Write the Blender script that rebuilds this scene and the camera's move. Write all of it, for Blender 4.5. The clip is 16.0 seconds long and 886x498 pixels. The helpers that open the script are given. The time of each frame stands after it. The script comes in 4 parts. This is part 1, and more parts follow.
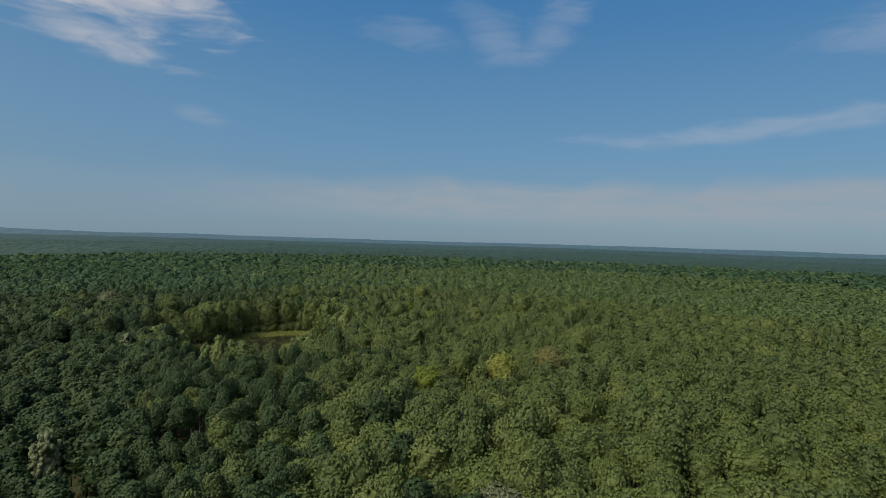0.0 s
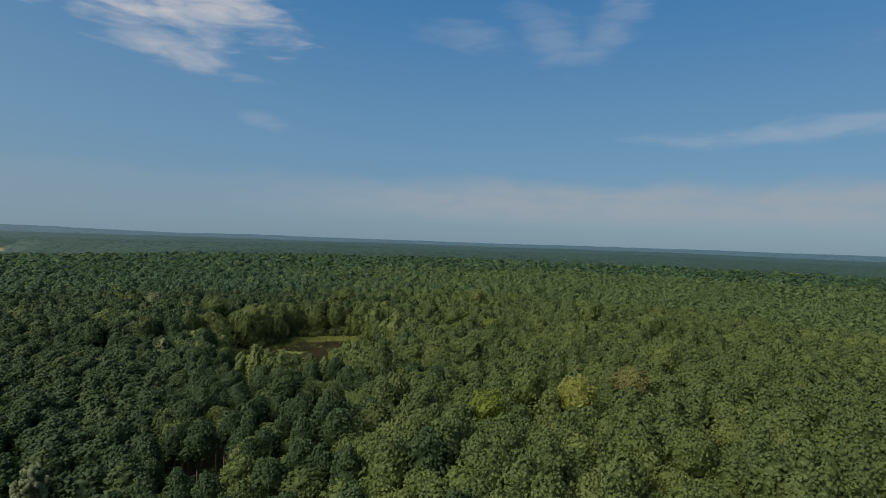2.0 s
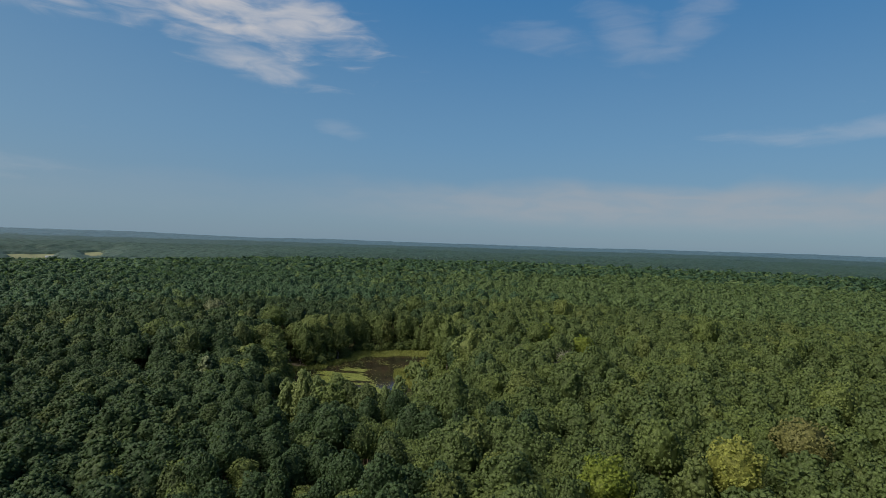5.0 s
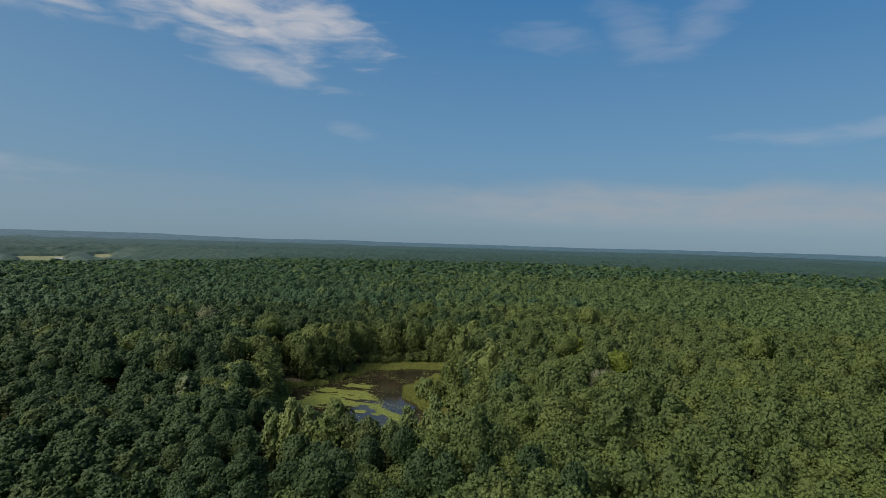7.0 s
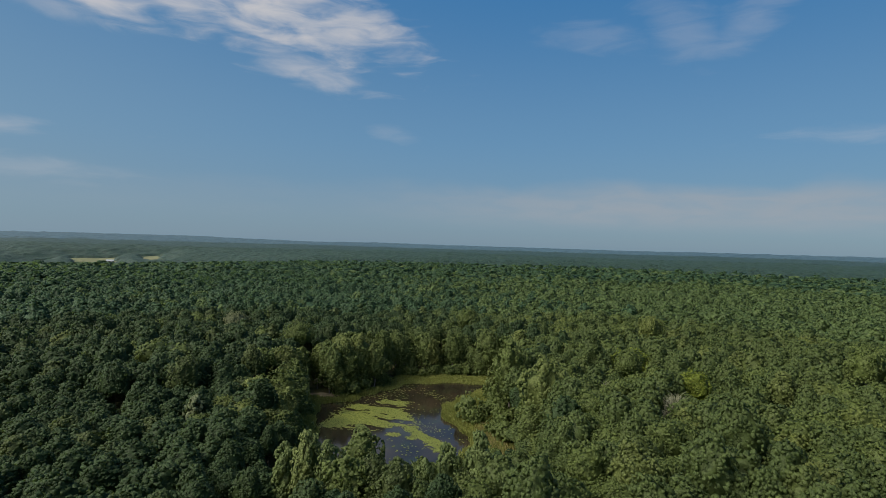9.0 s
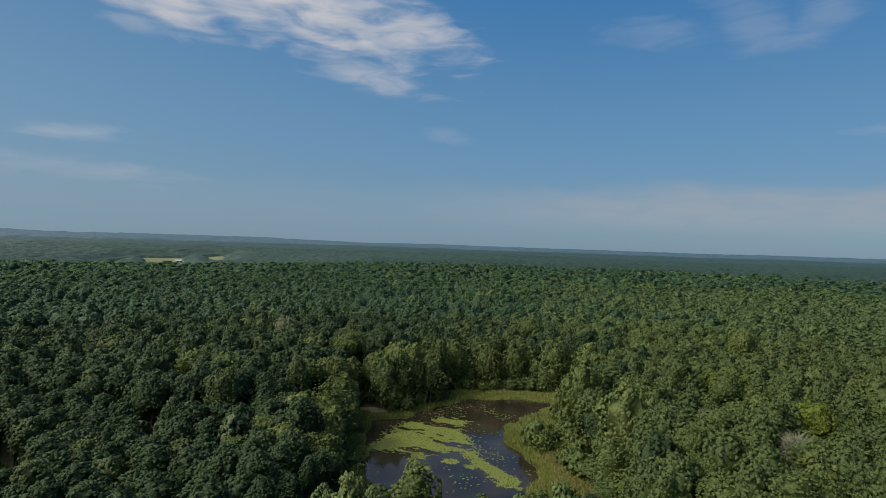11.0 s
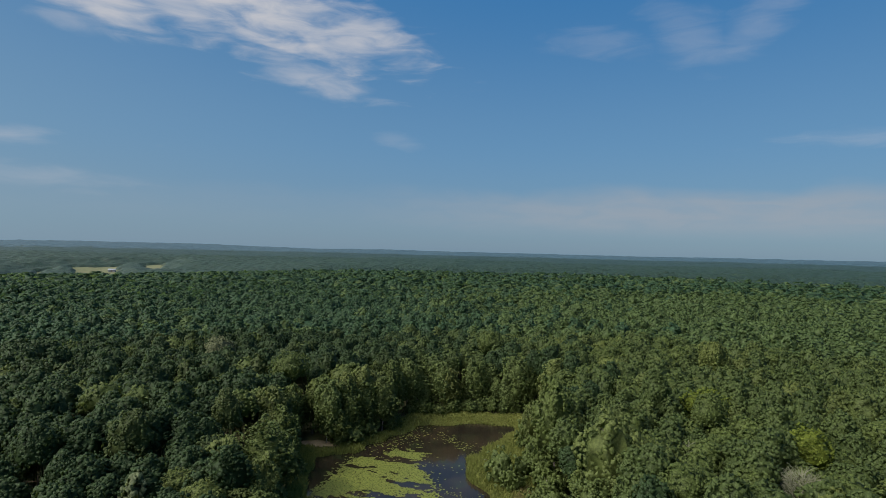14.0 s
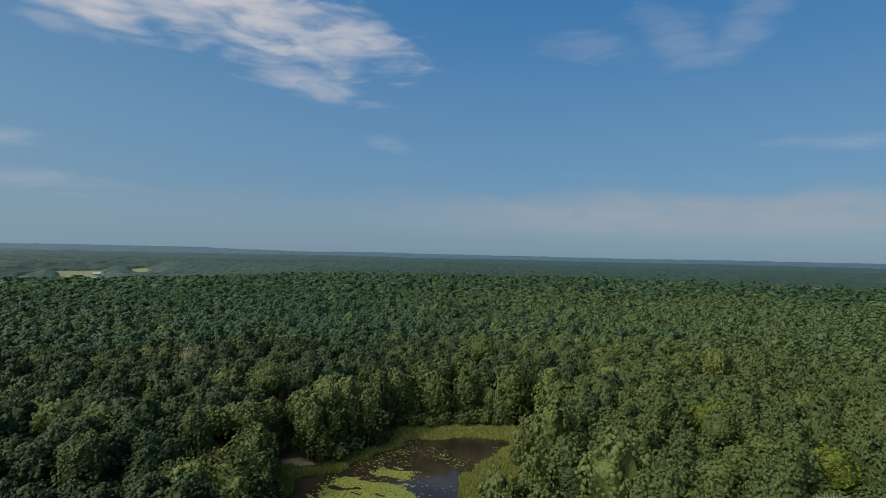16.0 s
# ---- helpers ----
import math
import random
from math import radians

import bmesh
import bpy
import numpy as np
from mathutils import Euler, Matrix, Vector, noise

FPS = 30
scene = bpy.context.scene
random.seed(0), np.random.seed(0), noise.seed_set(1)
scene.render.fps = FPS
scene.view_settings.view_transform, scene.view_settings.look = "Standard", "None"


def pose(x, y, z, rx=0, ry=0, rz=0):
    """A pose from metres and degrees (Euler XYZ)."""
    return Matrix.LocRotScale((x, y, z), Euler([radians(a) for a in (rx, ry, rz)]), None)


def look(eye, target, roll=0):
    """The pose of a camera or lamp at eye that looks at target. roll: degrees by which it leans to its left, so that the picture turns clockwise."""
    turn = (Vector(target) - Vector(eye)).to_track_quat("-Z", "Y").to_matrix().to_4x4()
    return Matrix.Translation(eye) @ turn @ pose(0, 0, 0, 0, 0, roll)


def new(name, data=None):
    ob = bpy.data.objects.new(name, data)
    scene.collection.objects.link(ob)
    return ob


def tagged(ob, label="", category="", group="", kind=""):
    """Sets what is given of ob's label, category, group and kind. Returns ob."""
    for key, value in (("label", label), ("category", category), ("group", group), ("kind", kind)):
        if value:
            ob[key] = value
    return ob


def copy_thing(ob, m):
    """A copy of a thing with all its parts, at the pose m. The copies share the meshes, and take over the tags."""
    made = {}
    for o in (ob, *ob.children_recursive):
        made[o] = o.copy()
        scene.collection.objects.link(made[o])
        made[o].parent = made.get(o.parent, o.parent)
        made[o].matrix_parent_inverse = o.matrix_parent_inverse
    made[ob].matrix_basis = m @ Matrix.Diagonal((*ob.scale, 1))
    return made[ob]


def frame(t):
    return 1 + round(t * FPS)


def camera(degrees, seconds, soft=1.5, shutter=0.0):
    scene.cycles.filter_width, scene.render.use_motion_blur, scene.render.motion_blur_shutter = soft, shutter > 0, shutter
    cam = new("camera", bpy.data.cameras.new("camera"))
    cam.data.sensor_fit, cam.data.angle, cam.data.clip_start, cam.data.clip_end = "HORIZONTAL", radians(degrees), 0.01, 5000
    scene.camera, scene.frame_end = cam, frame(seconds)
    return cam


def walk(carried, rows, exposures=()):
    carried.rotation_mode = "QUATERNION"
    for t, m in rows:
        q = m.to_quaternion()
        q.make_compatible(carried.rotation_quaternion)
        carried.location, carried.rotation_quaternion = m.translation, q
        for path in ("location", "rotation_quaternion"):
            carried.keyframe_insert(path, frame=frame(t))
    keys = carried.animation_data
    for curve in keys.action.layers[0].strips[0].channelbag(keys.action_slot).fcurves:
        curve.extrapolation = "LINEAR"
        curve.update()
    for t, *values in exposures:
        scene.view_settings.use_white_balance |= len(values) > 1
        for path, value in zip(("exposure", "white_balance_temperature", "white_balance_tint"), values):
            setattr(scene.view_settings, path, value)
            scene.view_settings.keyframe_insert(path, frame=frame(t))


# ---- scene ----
cam = camera(76.6, 16.0, soft=0.75)
PATH = [
    (0, (0.235, -11.597, 47.783), (0.655, -9.642, 47.751), 1.7),
    (0.5, (1.105, -6.718, 47.787), (1.517, -4.761, 47.753), 1.6),
    (1, (1.865, -1.505, 47.408), (2.225, 0.462, 47.376), 1.7),
    (1.5, (2.424, 3.508, 47.114), (2.721, 5.485, 47.085), 1.7),
    (2, (2.702, 8.575, 47.272), (2.932, 10.562, 47.24), 2.0),
    (2.5, (2.965, 13.442, 47.128), (3.113, 15.437, 47.098), 2.0),
    (3, (3.255, 18.267, 47.092), (3.308, 20.266, 47.06), 2.1),
    (3.5, (3.352, 22.933, 46.894), (3.399, 24.932, 46.866), 1.9),
    (4, (3.29, 27.575, 46.764), (3.312, 29.575, 46.739), 2.0),
    (4.2, (3.225, 29.505, 46.719), (3.237, 31.505, 46.695), 2.0),
    (6.3, (1.706, 52.124, 47.412), (1.647, 54.123, 47.384), 1.6),
    (6.5, (1.545, 54.158, 47.401), (1.486, 56.157, 47.373), 1.6),
    (7, (1.269, 59.049, 47.081), (1.206, 61.047, 47.057), 1.7),
    (7.5, (1.134, 63.744, 46.935), (1.056, 65.742, 46.913), 1.7),
    (8, (0.802, 68.384, 46.748), (0.701, 70.381, 46.73), 1.7),
    (8.5, (0.246, 72.93, 46.598), (0.114, 74.925, 46.581), 1.7),
    (9, (-0.332, 77.51, 46.735), (-0.538, 79.5, 46.716), 1.7),
    (9.5, (-0.88, 81.913, 46.711), (-1.163, 83.893, 46.69), 1.8),
    (10, (-1.62, 86.188, 46.688), (-1.984, 88.154, 46.666), 1.8),
    (10.2, (-2.112, 87.697, 46.68), (-2.485, 89.662, 46.659), 1.8),
    (12.3, (-5.829, 99.464, 48.061), (-6.267, 101.415, 48.043), 2.0),
    (12.5, (-6.09, 100.494, 48.19), (-6.525, 102.446, 48.174), 1.9),
    (13, (-6.594, 102.916, 48.409), (-6.992, 104.876, 48.396), 1.7),
    (13.5, (-7.093, 105.586, 48.418), (-7.371, 107.567, 48.414), 1.5),
    (14, (-7.471, 108.047, 48.365), (-7.7, 110.034, 48.368), 1.4),
    (14.5, (-7.528, 110.382, 48.517), (-7.744, 112.37, 48.521), 1.4),
    (15, (-7.881, 112.598, 48.463), (-8.088, 114.587, 48.471), 1.4),
    (15.5, (-8.15, 114.932, 48.423), (-8.352, 116.922, 48.433), 1.4),
    (16, (-8.311, 117.152, 48.449), (-8.508, 119.142, 48.462), 1.3),
]
walk(cam, [(t, look(e, g, r)) for t, e, g, r in PATH],
     [(0, 0.5, 6500, 10), (10, 0.5, 6450, 10), (12.3, 0.5, 6150, 10), (14.5, 0.5, 6300, 10), (16, 0.5, 6330, 10)])

# ---- light ----
SUN_AZ, SUN_EL = -121.0, 43.0          # degrees from +y to the right, and above the horizon
world = bpy.data.worlds.new("sky")
scene.world = world
world.use_nodes = True


class Nodes:
    """Small helper that adds and links shader nodes."""

    def __init__(self, tree):
        self.tree = tree
        tree.nodes.clear()

    def add(self, kind, **values):
        node = self.tree.nodes.new(kind)
        for key, value in values.items():
            setattr(node, key, value)
        return node

    def link(self, a, b):
        self.tree.links.new(a, b)

    def put(self, socket, value):
        if isinstance(value, bpy.types.NodeSocket):
            self.link(value, socket)
        else:
            socket.default_value = value

    def math(self, op, a, b=0.0, c=0.0, clamp=False):
        node = self.add("ShaderNodeMath", operation=op, use_clamp=clamp)
        for socket, value in zip(node.inputs, (a, b, c)):
            self.put(socket, value)
        return node.outputs[0]

    def noise(self, vector, scale, detail=4.0, rough=0.55, distortion=0.0):
        node = self.add("ShaderNodeTexNoise")
        self.put(node.inputs["Vector"], vector)
        for key, value in (("Scale", scale), ("Detail", detail), ("Roughness", rough), ("Distortion", distortion)):
            node.inputs[key].default_value = value
        return node.outputs[0]

    def mix(self, fac, a, b, blend="MIX"):
        node = self.add("ShaderNodeMix", data_type="RGBA", blend_type=blend)
        for key, value in ((0, fac), (6, a), (7, b)):
            self.put(node.inputs[key], value)
        return node.outputs[2]

    def ramp(self, value, low, high, a=0.0, b=1.0):
        node = self.add("ShaderNodeMapRange", interpolation_type="SMOOTHSTEP")
        for socket, v in zip(node.inputs, (value, low, high, a, b)):
            self.put(socket, v)
        return node.outputs[0]


SUN_WAY = Vector((math.sin(radians(SUN_AZ)) * math.cos(radians(SUN_EL)), math.cos(radians(SUN_AZ)) * math.cos(radians(SUN_EL)), math.sin(radians(SUN_EL))))


def build_sky():
    n = Nodes(world.node_tree)
    out, back = n.add("ShaderNodeOutputWorld"), n.add("ShaderNodeBackground")
    n.link(back.outputs[0], out.inputs[0])
    sky = n.add("ShaderNodeTexSky", sky_type="NISHITA", sun_disc=False, sun_elevation=radians(SUN_EL), sun_rotation=radians(SUN_AZ),
                air_density=1.0, dust_density=0.6, ozone_density=2.0, altitude=100)
    way = n.add("ShaderNodeTexCoord").outputs["Generated"]
    part_xyz = n.add("ShaderNodeSeparateXYZ")
    n.link(way, part_xyz.inputs[0])
    x, y, z = part_xyz.outputs
    azim = n.math("MULTIPLY", n.math("ARCTAN2", x, y), 57.2958)
    elev = n.math("MULTIPLY", n.math("ARCSINE", z), 57.2958)
    join = n.add("ShaderNodeCombineXYZ")
    n.put(join.inputs[0], azim)
    n.put(join.inputs[1], n.math("MULTIPLY", elev, 2.2))
    flat = join.outputs[0]
    # streaky texture shared by all cirrus
    turned = n.add("ShaderNodeMapping")
    turned.inputs["Rotation"].default_value = (0, 0, radians(-16))
    turned.inputs["Scale"].default_value = (0.55, 1.0, 1.0)
    n.link(flat, turned.inputs[0])
    fibre = n.noise(turned.outputs[0], 0.36, 6.0, 0.54, 0.5)
    broad = n.noise(flat, 0.10, 3.0, 0.5, 0.3)

    def cloud(a0, e0, wide, tall, lean, density, low=0.36, high=1.02):
        """A cirrus patch round azimuth a0 and elevation e0, broken up by the fibre texture."""
        c, s = math.cos(radians(lean)), math.sin(radians(lean))
        da, de = n.math("SUBTRACT", azim, a0), n.math("SUBTRACT", elev, e0)
        u = n.math("DIVIDE", n.math("ADD", n.math("MULTIPLY", da, c), n.math("MULTIPLY", de, s)), wide)
        v = n.math("DIVIDE", n.math("SUBTRACT", n.math("MULTIPLY", de, c), n.math("MULTIPLY", da, s)), tall)
        far = n.math("SQRT", n.math("ADD", n.math("MULTIPLY", u, u), n.math("MULTIPLY", v, v)))
        inside = n.ramp(far, 0.0, 1.5, 0.34, -0.40)
        return n.math("MULTIPLY", n.ramp(n.math("ADD", fibre, inside), low, high), density)

    patches = [
        cloud(-28, 22.8, 24, 6.4, -13, 1.0), cloud(-34, 21.8, 12, 3.6, -16, 0.85), cloud(-40, 20.9, 9, 3.4, -12, 0.95, 0.27, 0.95), cloud(-15.5, 20.4, 7.5, 3.0, -8, 0.85, 0.28, 0.95), cloud(-20, 16.4, 9, 2.2, -14, 0.6), cloud(-40, 18.3, 4.5, 1.5, 0, 0.4),
        cloud(16.8, 19.9, 6.4, 3.4, -37, 0.20), cloud(22.5, 20.6, 6.4, 3.0, 42, 0.22), cloud(8.5, 20.0, 7, 2.0, -6, 0.16),
        cloud(41, 10.6, 20, 1.3, 3, 0.26, 0.30, 0.95), cloud(-11.6, 10.8, 3.6, 1.2, 0, 0.17), cloud(-46, 8.4, 6, 1.1, 3, 0.38),
        cloud(-44, 5.4, 12, 1.4, -3, 0.22), cloud(52, 17.5, 10, 2.8, 0, 0.22),
        cloud(-60, 38, 40, 9, 15, 0.5), cloud(70, 45, 30, 9, -15, 0.4), cloud(180, 35, 70, 12, 8, 0.45),
    ]
    white = patches[0]
    for p in patches[1:]:
        white = n.math("MAXIMUM", white, p)
    # blue that pales towards the haze over the horizon
    low = n.mix(n.ramp(elev, -1.0, 11.0), (0.142, 0.216, 0.298, 1), (0.102, 0.220, 0.364, 1))
    blue = n.mix(n.ramp(elev, 7.0, 27.0), low, (0.033, 0.151, 0.345, 1))
    top = n.mix(n.ramp(elev, 20.0, 80.0), blue, (0.030, 0.12, 0.30, 1))
    physical = n.mix(1.0, sky.outputs[0], (0.055, 0.068, 0.068, 1), "MULTIPLY")
    clear = n.mix(0.8, physical, top)
    # the side of the sky towards the sun is paler
    paler = n.math("MULTIPLY", n.ramp(azim, 10.0, -75.0), n.ramp(elev, 46.0, 0.0))
    clear = n.mix(n.math("MULTIPLY", paler, 0.44), clear, (0.195, 0.275, 0.335, 1))
    # a wide, bright, hazy glow round the sun, out of view, added to lift the shadows
    toward = n.add("ShaderNodeVectorMath", operation="DOT_PRODUCT")
    n.link(way, toward.inputs[0])
    toward.inputs[1].default_value = SUN_WAY
    clear = n.mix(n.math("POWER", n.ramp(toward.outputs["Value"], 0.56, 1.0), 1.3), clear, (4.1, 3.9, 3.6, 1))
    # a long grey veil low over the horizon
    edge = n.math("MULTIPLY", n.ramp(elev, 1.0, 3.4), n.ramp(n.math("ADD", elev, n.math("MULTIPLY", broad, 3.0)), 8.2, 6.0))
    veil = n.math("MULTIPLY", edge, n.math("MULTIPLY", n.ramp(azim, -20.0, 14.0, 0.12, 0.72), n.ramp(fibre, 0.2, 0.7, 0.6, 1.1)))
    clear = n.mix(veil, clear, (0.268, 0.298, 0.332, 1))
    colour = n.mix(white, clear, (0.43, 0.43, 0.45, 1))
    n.link(colour, back.inputs[0])
    back.inputs[1].default_value = 0.87


build_sky()
sun_data = bpy.data.lights.new("sun", "SUN")
sun_data.energy, sun_data.angle, sun_data.color = 1.5, radians(0.6), (1.0, 0.93, 0.80)
sun = new("sun", sun_data)
sun.matrix_world = look(SUN_WAY * 300, (0, 0, 0))


# ---- materials ----
def material(name):
    m = bpy.data.materials.new(name)
    m.use_nodes = True
    n = Nodes(m.node_tree)
    out = n.add("ShaderNodeOutputMaterial")
    return m, n, out


def rgb(c):
    return (*c, 1)


def foliage(name, dark, light, joined=False, through_light=0.48, patch=(0.55, 0.5, 0.12), patch_amount=0.06, grain=4.4, depth=0.2):
    """Leaves: colour from tree to tree, from leaf to leaf and in broad patches; a little light passes through."""
    m, n, out = material(name)
    geo = n.add("ShaderNodeNewGeometry")
    if joined:
        tree_random = n.add("ShaderNodeAttribute", attribute_name="tint").outputs["Fac"]
    else:
        tree_random = n.add("ShaderNodeObjectInfo").outputs["Random"]
    broad = n.noise(geo.outputs["Position"], 0.018, 3.0)
    leaf = geo.outputs["Random Per Island"]
    fac = n.math("ADD", n.math("MULTIPLY", tree_random, 0.36), n.math("ADD", n.math("MULTIPLY", leaf, 0.34), n.math("MULTIPLY", n.ramp(broad, 0.35, 0.65), 0.3)))
    colour = n.mix(n.math("SUBTRACT", fac, 0.02, clamp=True), rgb(dark), rgb(light))
    odd = n.ramp(n.math("FRACT", n.math("MULTIPLY", tree_random, 17.0)), 0.8, 1.0, 0.0, patch_amount)
    colour = n.mix(odd, colour, rgb(patch))
    sprays = n.ramp(n.noise(geo.outputs["Position"], 0.5 * grain, 4.0, 0.7), 0.32, 0.68, 0.66, 1.38)
    colour = n.mix(1.0, colour, sprays, "MULTIPLY")
    body, glow, mixed = n.add("ShaderNodeBsdfPrincipled"), n.add("ShaderNodeBsdfTranslucent"), n.add("ShaderNodeMixShader")
    body.inputs["Roughness"].default_value, body.inputs["Specular IOR Level"].default_value = 0.6, 0.25
    relief = n.add("ShaderNodeBump")
    relief.inputs["Strength"].default_value, relief.inputs["Distance"].default_value = 0.42, depth
    n.link(n.noise(geo.outputs["Position"], grain, 3.0, 0.6), relief.inputs["Height"])
    n.link(relief.outputs[0], body.inputs["Normal"])
    n.link(colour, body.inputs["Base Color"])
    n.link(n.mix(0.3, colour, (0.14, 0.19, 0.03, 1)), glow.inputs[0])
    mixed.inputs[0].default_value = through_light
    n.link(body.outputs[0], mixed.inputs[1])
    n.link(glow.outputs[0], mixed.inputs[2])
    n.link(mixed.outputs[0], out.inputs[0])
    return m


def rough_surface(name, dark, light, scale, fine=8.0, roughness=0.9, bump=0.3):
    """A dull surface whose colour varies at two sizes."""
    m, n, out = material(name)
    place = n.add("ShaderNodeNewGeometry").outputs["Position"]
    a, b = n.noise(place, scale, 4.0), n.noise(place, scale * fine, 3.0)
    fac = n.math("ADD", n.math("MULTIPLY", n.ramp(a, 0.3, 0.7), 0.6), n.math("MULTIPLY", n.ramp(b, 0.3, 0.7), 0.4))
    body = n.add("ShaderNodeBsdfPrincipled")
    body.inputs["Roughness"].default_value = roughness
    body.inputs["Specular IOR Level"].default_value = 0.2
    n.link(n.mix(fac, rgb(dark), rgb(light)), body.inputs["Base Color"])
    relief = n.add("ShaderNodeBump")
    relief.inputs["Strength"].default_value = bump
    n.link(b, relief.inputs["Height"])
    n.link(relief.outputs[0], body.inputs["Normal"])
    n.link(body.outputs[0], out.inputs[0])
    return m


def pond_water():
    m, n, out = material("pond_water")
    place = n.add("ShaderNodeNewGeometry").outputs["Position"]
    body = n.add("ShaderNodeBsdfPrincipled")
    silt = n.noise(place, 0.09, 4.0)
    algae = n.noise(place, 0.16, 3.0)
    brown = n.mix(n.ramp(silt, 0.35, 0.7), (0.014, 0.011, 0.008, 1), (0.032, 0.023, 0.014, 1))
    n.link(n.mix(n.ramp(algae, 0.52, 0.72, 0.0, 0.35), brown, (0.022, 0.042, 0.014, 1)), body.inputs["Base Color"])
    body.inputs["Roughness"].default_value, body.inputs["IOR"].default_value = 0.09, 1.33
    relief = n.add("ShaderNodeBump")
    relief.inputs["Strength"].default_value, relief.inputs["Distance"].default_value = 0.06, 0.05
    n.link(n.noise(place, 1.6, 3.0), relief.inputs["Height"])
    n.link(relief.outputs[0], body.inputs["Normal"])
    n.link(body.outputs[0], out.inputs[0])
    return m


M_WATER = pond_water()
M_GROUND = rough_surface("forest_floor", (0.045, 0.05, 0.018), (0.10, 0.095, 0.04), 0.05)
M_BARK_PINE = rough_surface("pine_bark", (0.09, 0.06, 0.04), (0.22, 0.16, 0.115), 1.5)
M_BARK_PALE = rough_surface("grey_bark", (0.14, 0.12, 0.10), (0.33, 0.29, 0.25), 1.5)
M_DEADWOOD = rough_surface("bleached_wood", (0.12, 0.125, 0.075), (0.20, 0.20, 0.13), 1.5)
M_BANK = rough_surface("bare_soil", (0.16, 0.12, 0.07), (0.30, 0.24, 0.15), 0.4)
M_FIELD = rough_surface("dry_field_grass", (0.100, 0.110, 0.055), (0.155, 0.155, 0.082), 0.02)
M_BARN_WALL = rough_surface("painted_boards", (0.20, 0.20, 0.19), (0.28, 0.28, 0.27), 0.6)
M_BARN_ROOF = rough_surface("sheet_metal", (0.20, 0.22, 0.24), (0.28, 0.30, 0.32), 0.5, roughness=0.5)
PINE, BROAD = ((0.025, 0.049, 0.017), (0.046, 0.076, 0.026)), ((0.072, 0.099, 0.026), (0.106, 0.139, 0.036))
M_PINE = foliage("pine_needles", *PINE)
# lighter copy of PINE: the sunlit look of the eastern pines, put into colour
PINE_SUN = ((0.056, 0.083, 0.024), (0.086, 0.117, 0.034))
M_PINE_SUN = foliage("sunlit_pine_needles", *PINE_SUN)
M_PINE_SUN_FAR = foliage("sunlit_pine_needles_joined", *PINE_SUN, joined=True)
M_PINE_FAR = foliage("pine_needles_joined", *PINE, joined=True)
M_BROAD = foliage("broad_leaves", *BROAD)
M_BROAD_FAR = foliage("broad_leaves_joined", *BROAD, joined=True)
# bluer copies of the leaf colours, with the haze of distance painted in
M_PINE_HAZE = foliage("far_pine_needles", (0.034, 0.073, 0.034), (0.050, 0.093, 0.043), joined=True, grain=0.9, depth=0.12, patch_amount=0.01, through_light=0.5)
M_BROAD_HAZE = foliage("far_broad_leaves", (0.068, 0.106, 0.036), (0.094, 0.136, 0.046), joined=True, grain=0.9, depth=0.12, patch_amount=0.01, through_light=0.5)
M_YELLOW = foliage("yellowing_leaves", (0.112, 0.138, 0.028), (0.200, 0.210, 0.042))
M_LIME = foliage("lime_leaves", (0.079, 0.115, 0.013), (0.167, 0.194, 0.027))
M_RUST = foliage("rusty_leaves", (0.114, 0.118, 0.038), (0.167, 0.160, 0.053))
M_SILVER = foliage("pale_leaves", (0.084, 0.109, 0.050), (0.184, 0.209, 0.109))
M_DRY = foliage("withered_leaves", (0.100, 0.115, 0.055), (0.165, 0.180, 0.095))
M_LIGHT = foliage("light_leaves", (0.080, 0.110, 0.032), (0.122, 0.156, 0.045))
M_OLIVE = foliage("olive_leaves", (0.080, 0.102, 0.028), (0.122, 0.144, 0.041))
M_PLUME = foliage("poplar_leaves", (0.090, 0.126, 0.040), (0.150, 0.188, 0.064))
M_LILY = foliage("lily_leaves", (0.076, 0.099, 0.016), (0.156, 0.170, 0.031), through_light=0.05, depth=0.05)
M_STRAW = foliage("dry_marsh_grass", (0.17, 0.15, 0.055), (0.29, 0.25, 0.10), depth=0.1)
M_REED = foliage("marsh_grass", (0.128, 0.153, 0.036), (0.266, 0.271, 0.074), depth=0.1)
# distance haze is mixed into these base colours, bluer from belt to belt
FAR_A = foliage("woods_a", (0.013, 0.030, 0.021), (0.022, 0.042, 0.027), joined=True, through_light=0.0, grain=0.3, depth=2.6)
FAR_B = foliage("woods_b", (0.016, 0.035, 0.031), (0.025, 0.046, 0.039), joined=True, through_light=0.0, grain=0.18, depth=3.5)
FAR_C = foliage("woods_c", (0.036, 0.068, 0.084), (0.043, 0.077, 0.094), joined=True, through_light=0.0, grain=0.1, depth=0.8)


# ---- plan ----
POND = [(-40, 199), (-44, 207), (-46.5, 216), (-49, 225), (-51, 233), (-43, 238), (-40.5, 243.5), (-34.5, 252), (-31.5, 260), (-26, 262), (-20, 264.5),
        (-13, 266.5), (-4, 264.5), (-4.4, 258), (-9, 248), (-13.2, 239.8), (-15.2, 231), (-13.8, 225), (-8.5, 219), (-5.8, 213), (-5.5, 207), (-7.5, 200),
        (-13, 196), (-20, 192), (-28, 191), (-35, 194)]
LILY_MAT = [(-44.5, 213), (-43.5, 222.5), (-42, 234), (-37, 237), (-33, 242), (-27, 243), (-25, 240), (-27, 234.4), (-23.3, 227.2), (-22, 219.3), (-26.9, 216.8),
            (-30.9, 212.5), (-33.6, 212), (-35, 214), (-39.5, 214)]
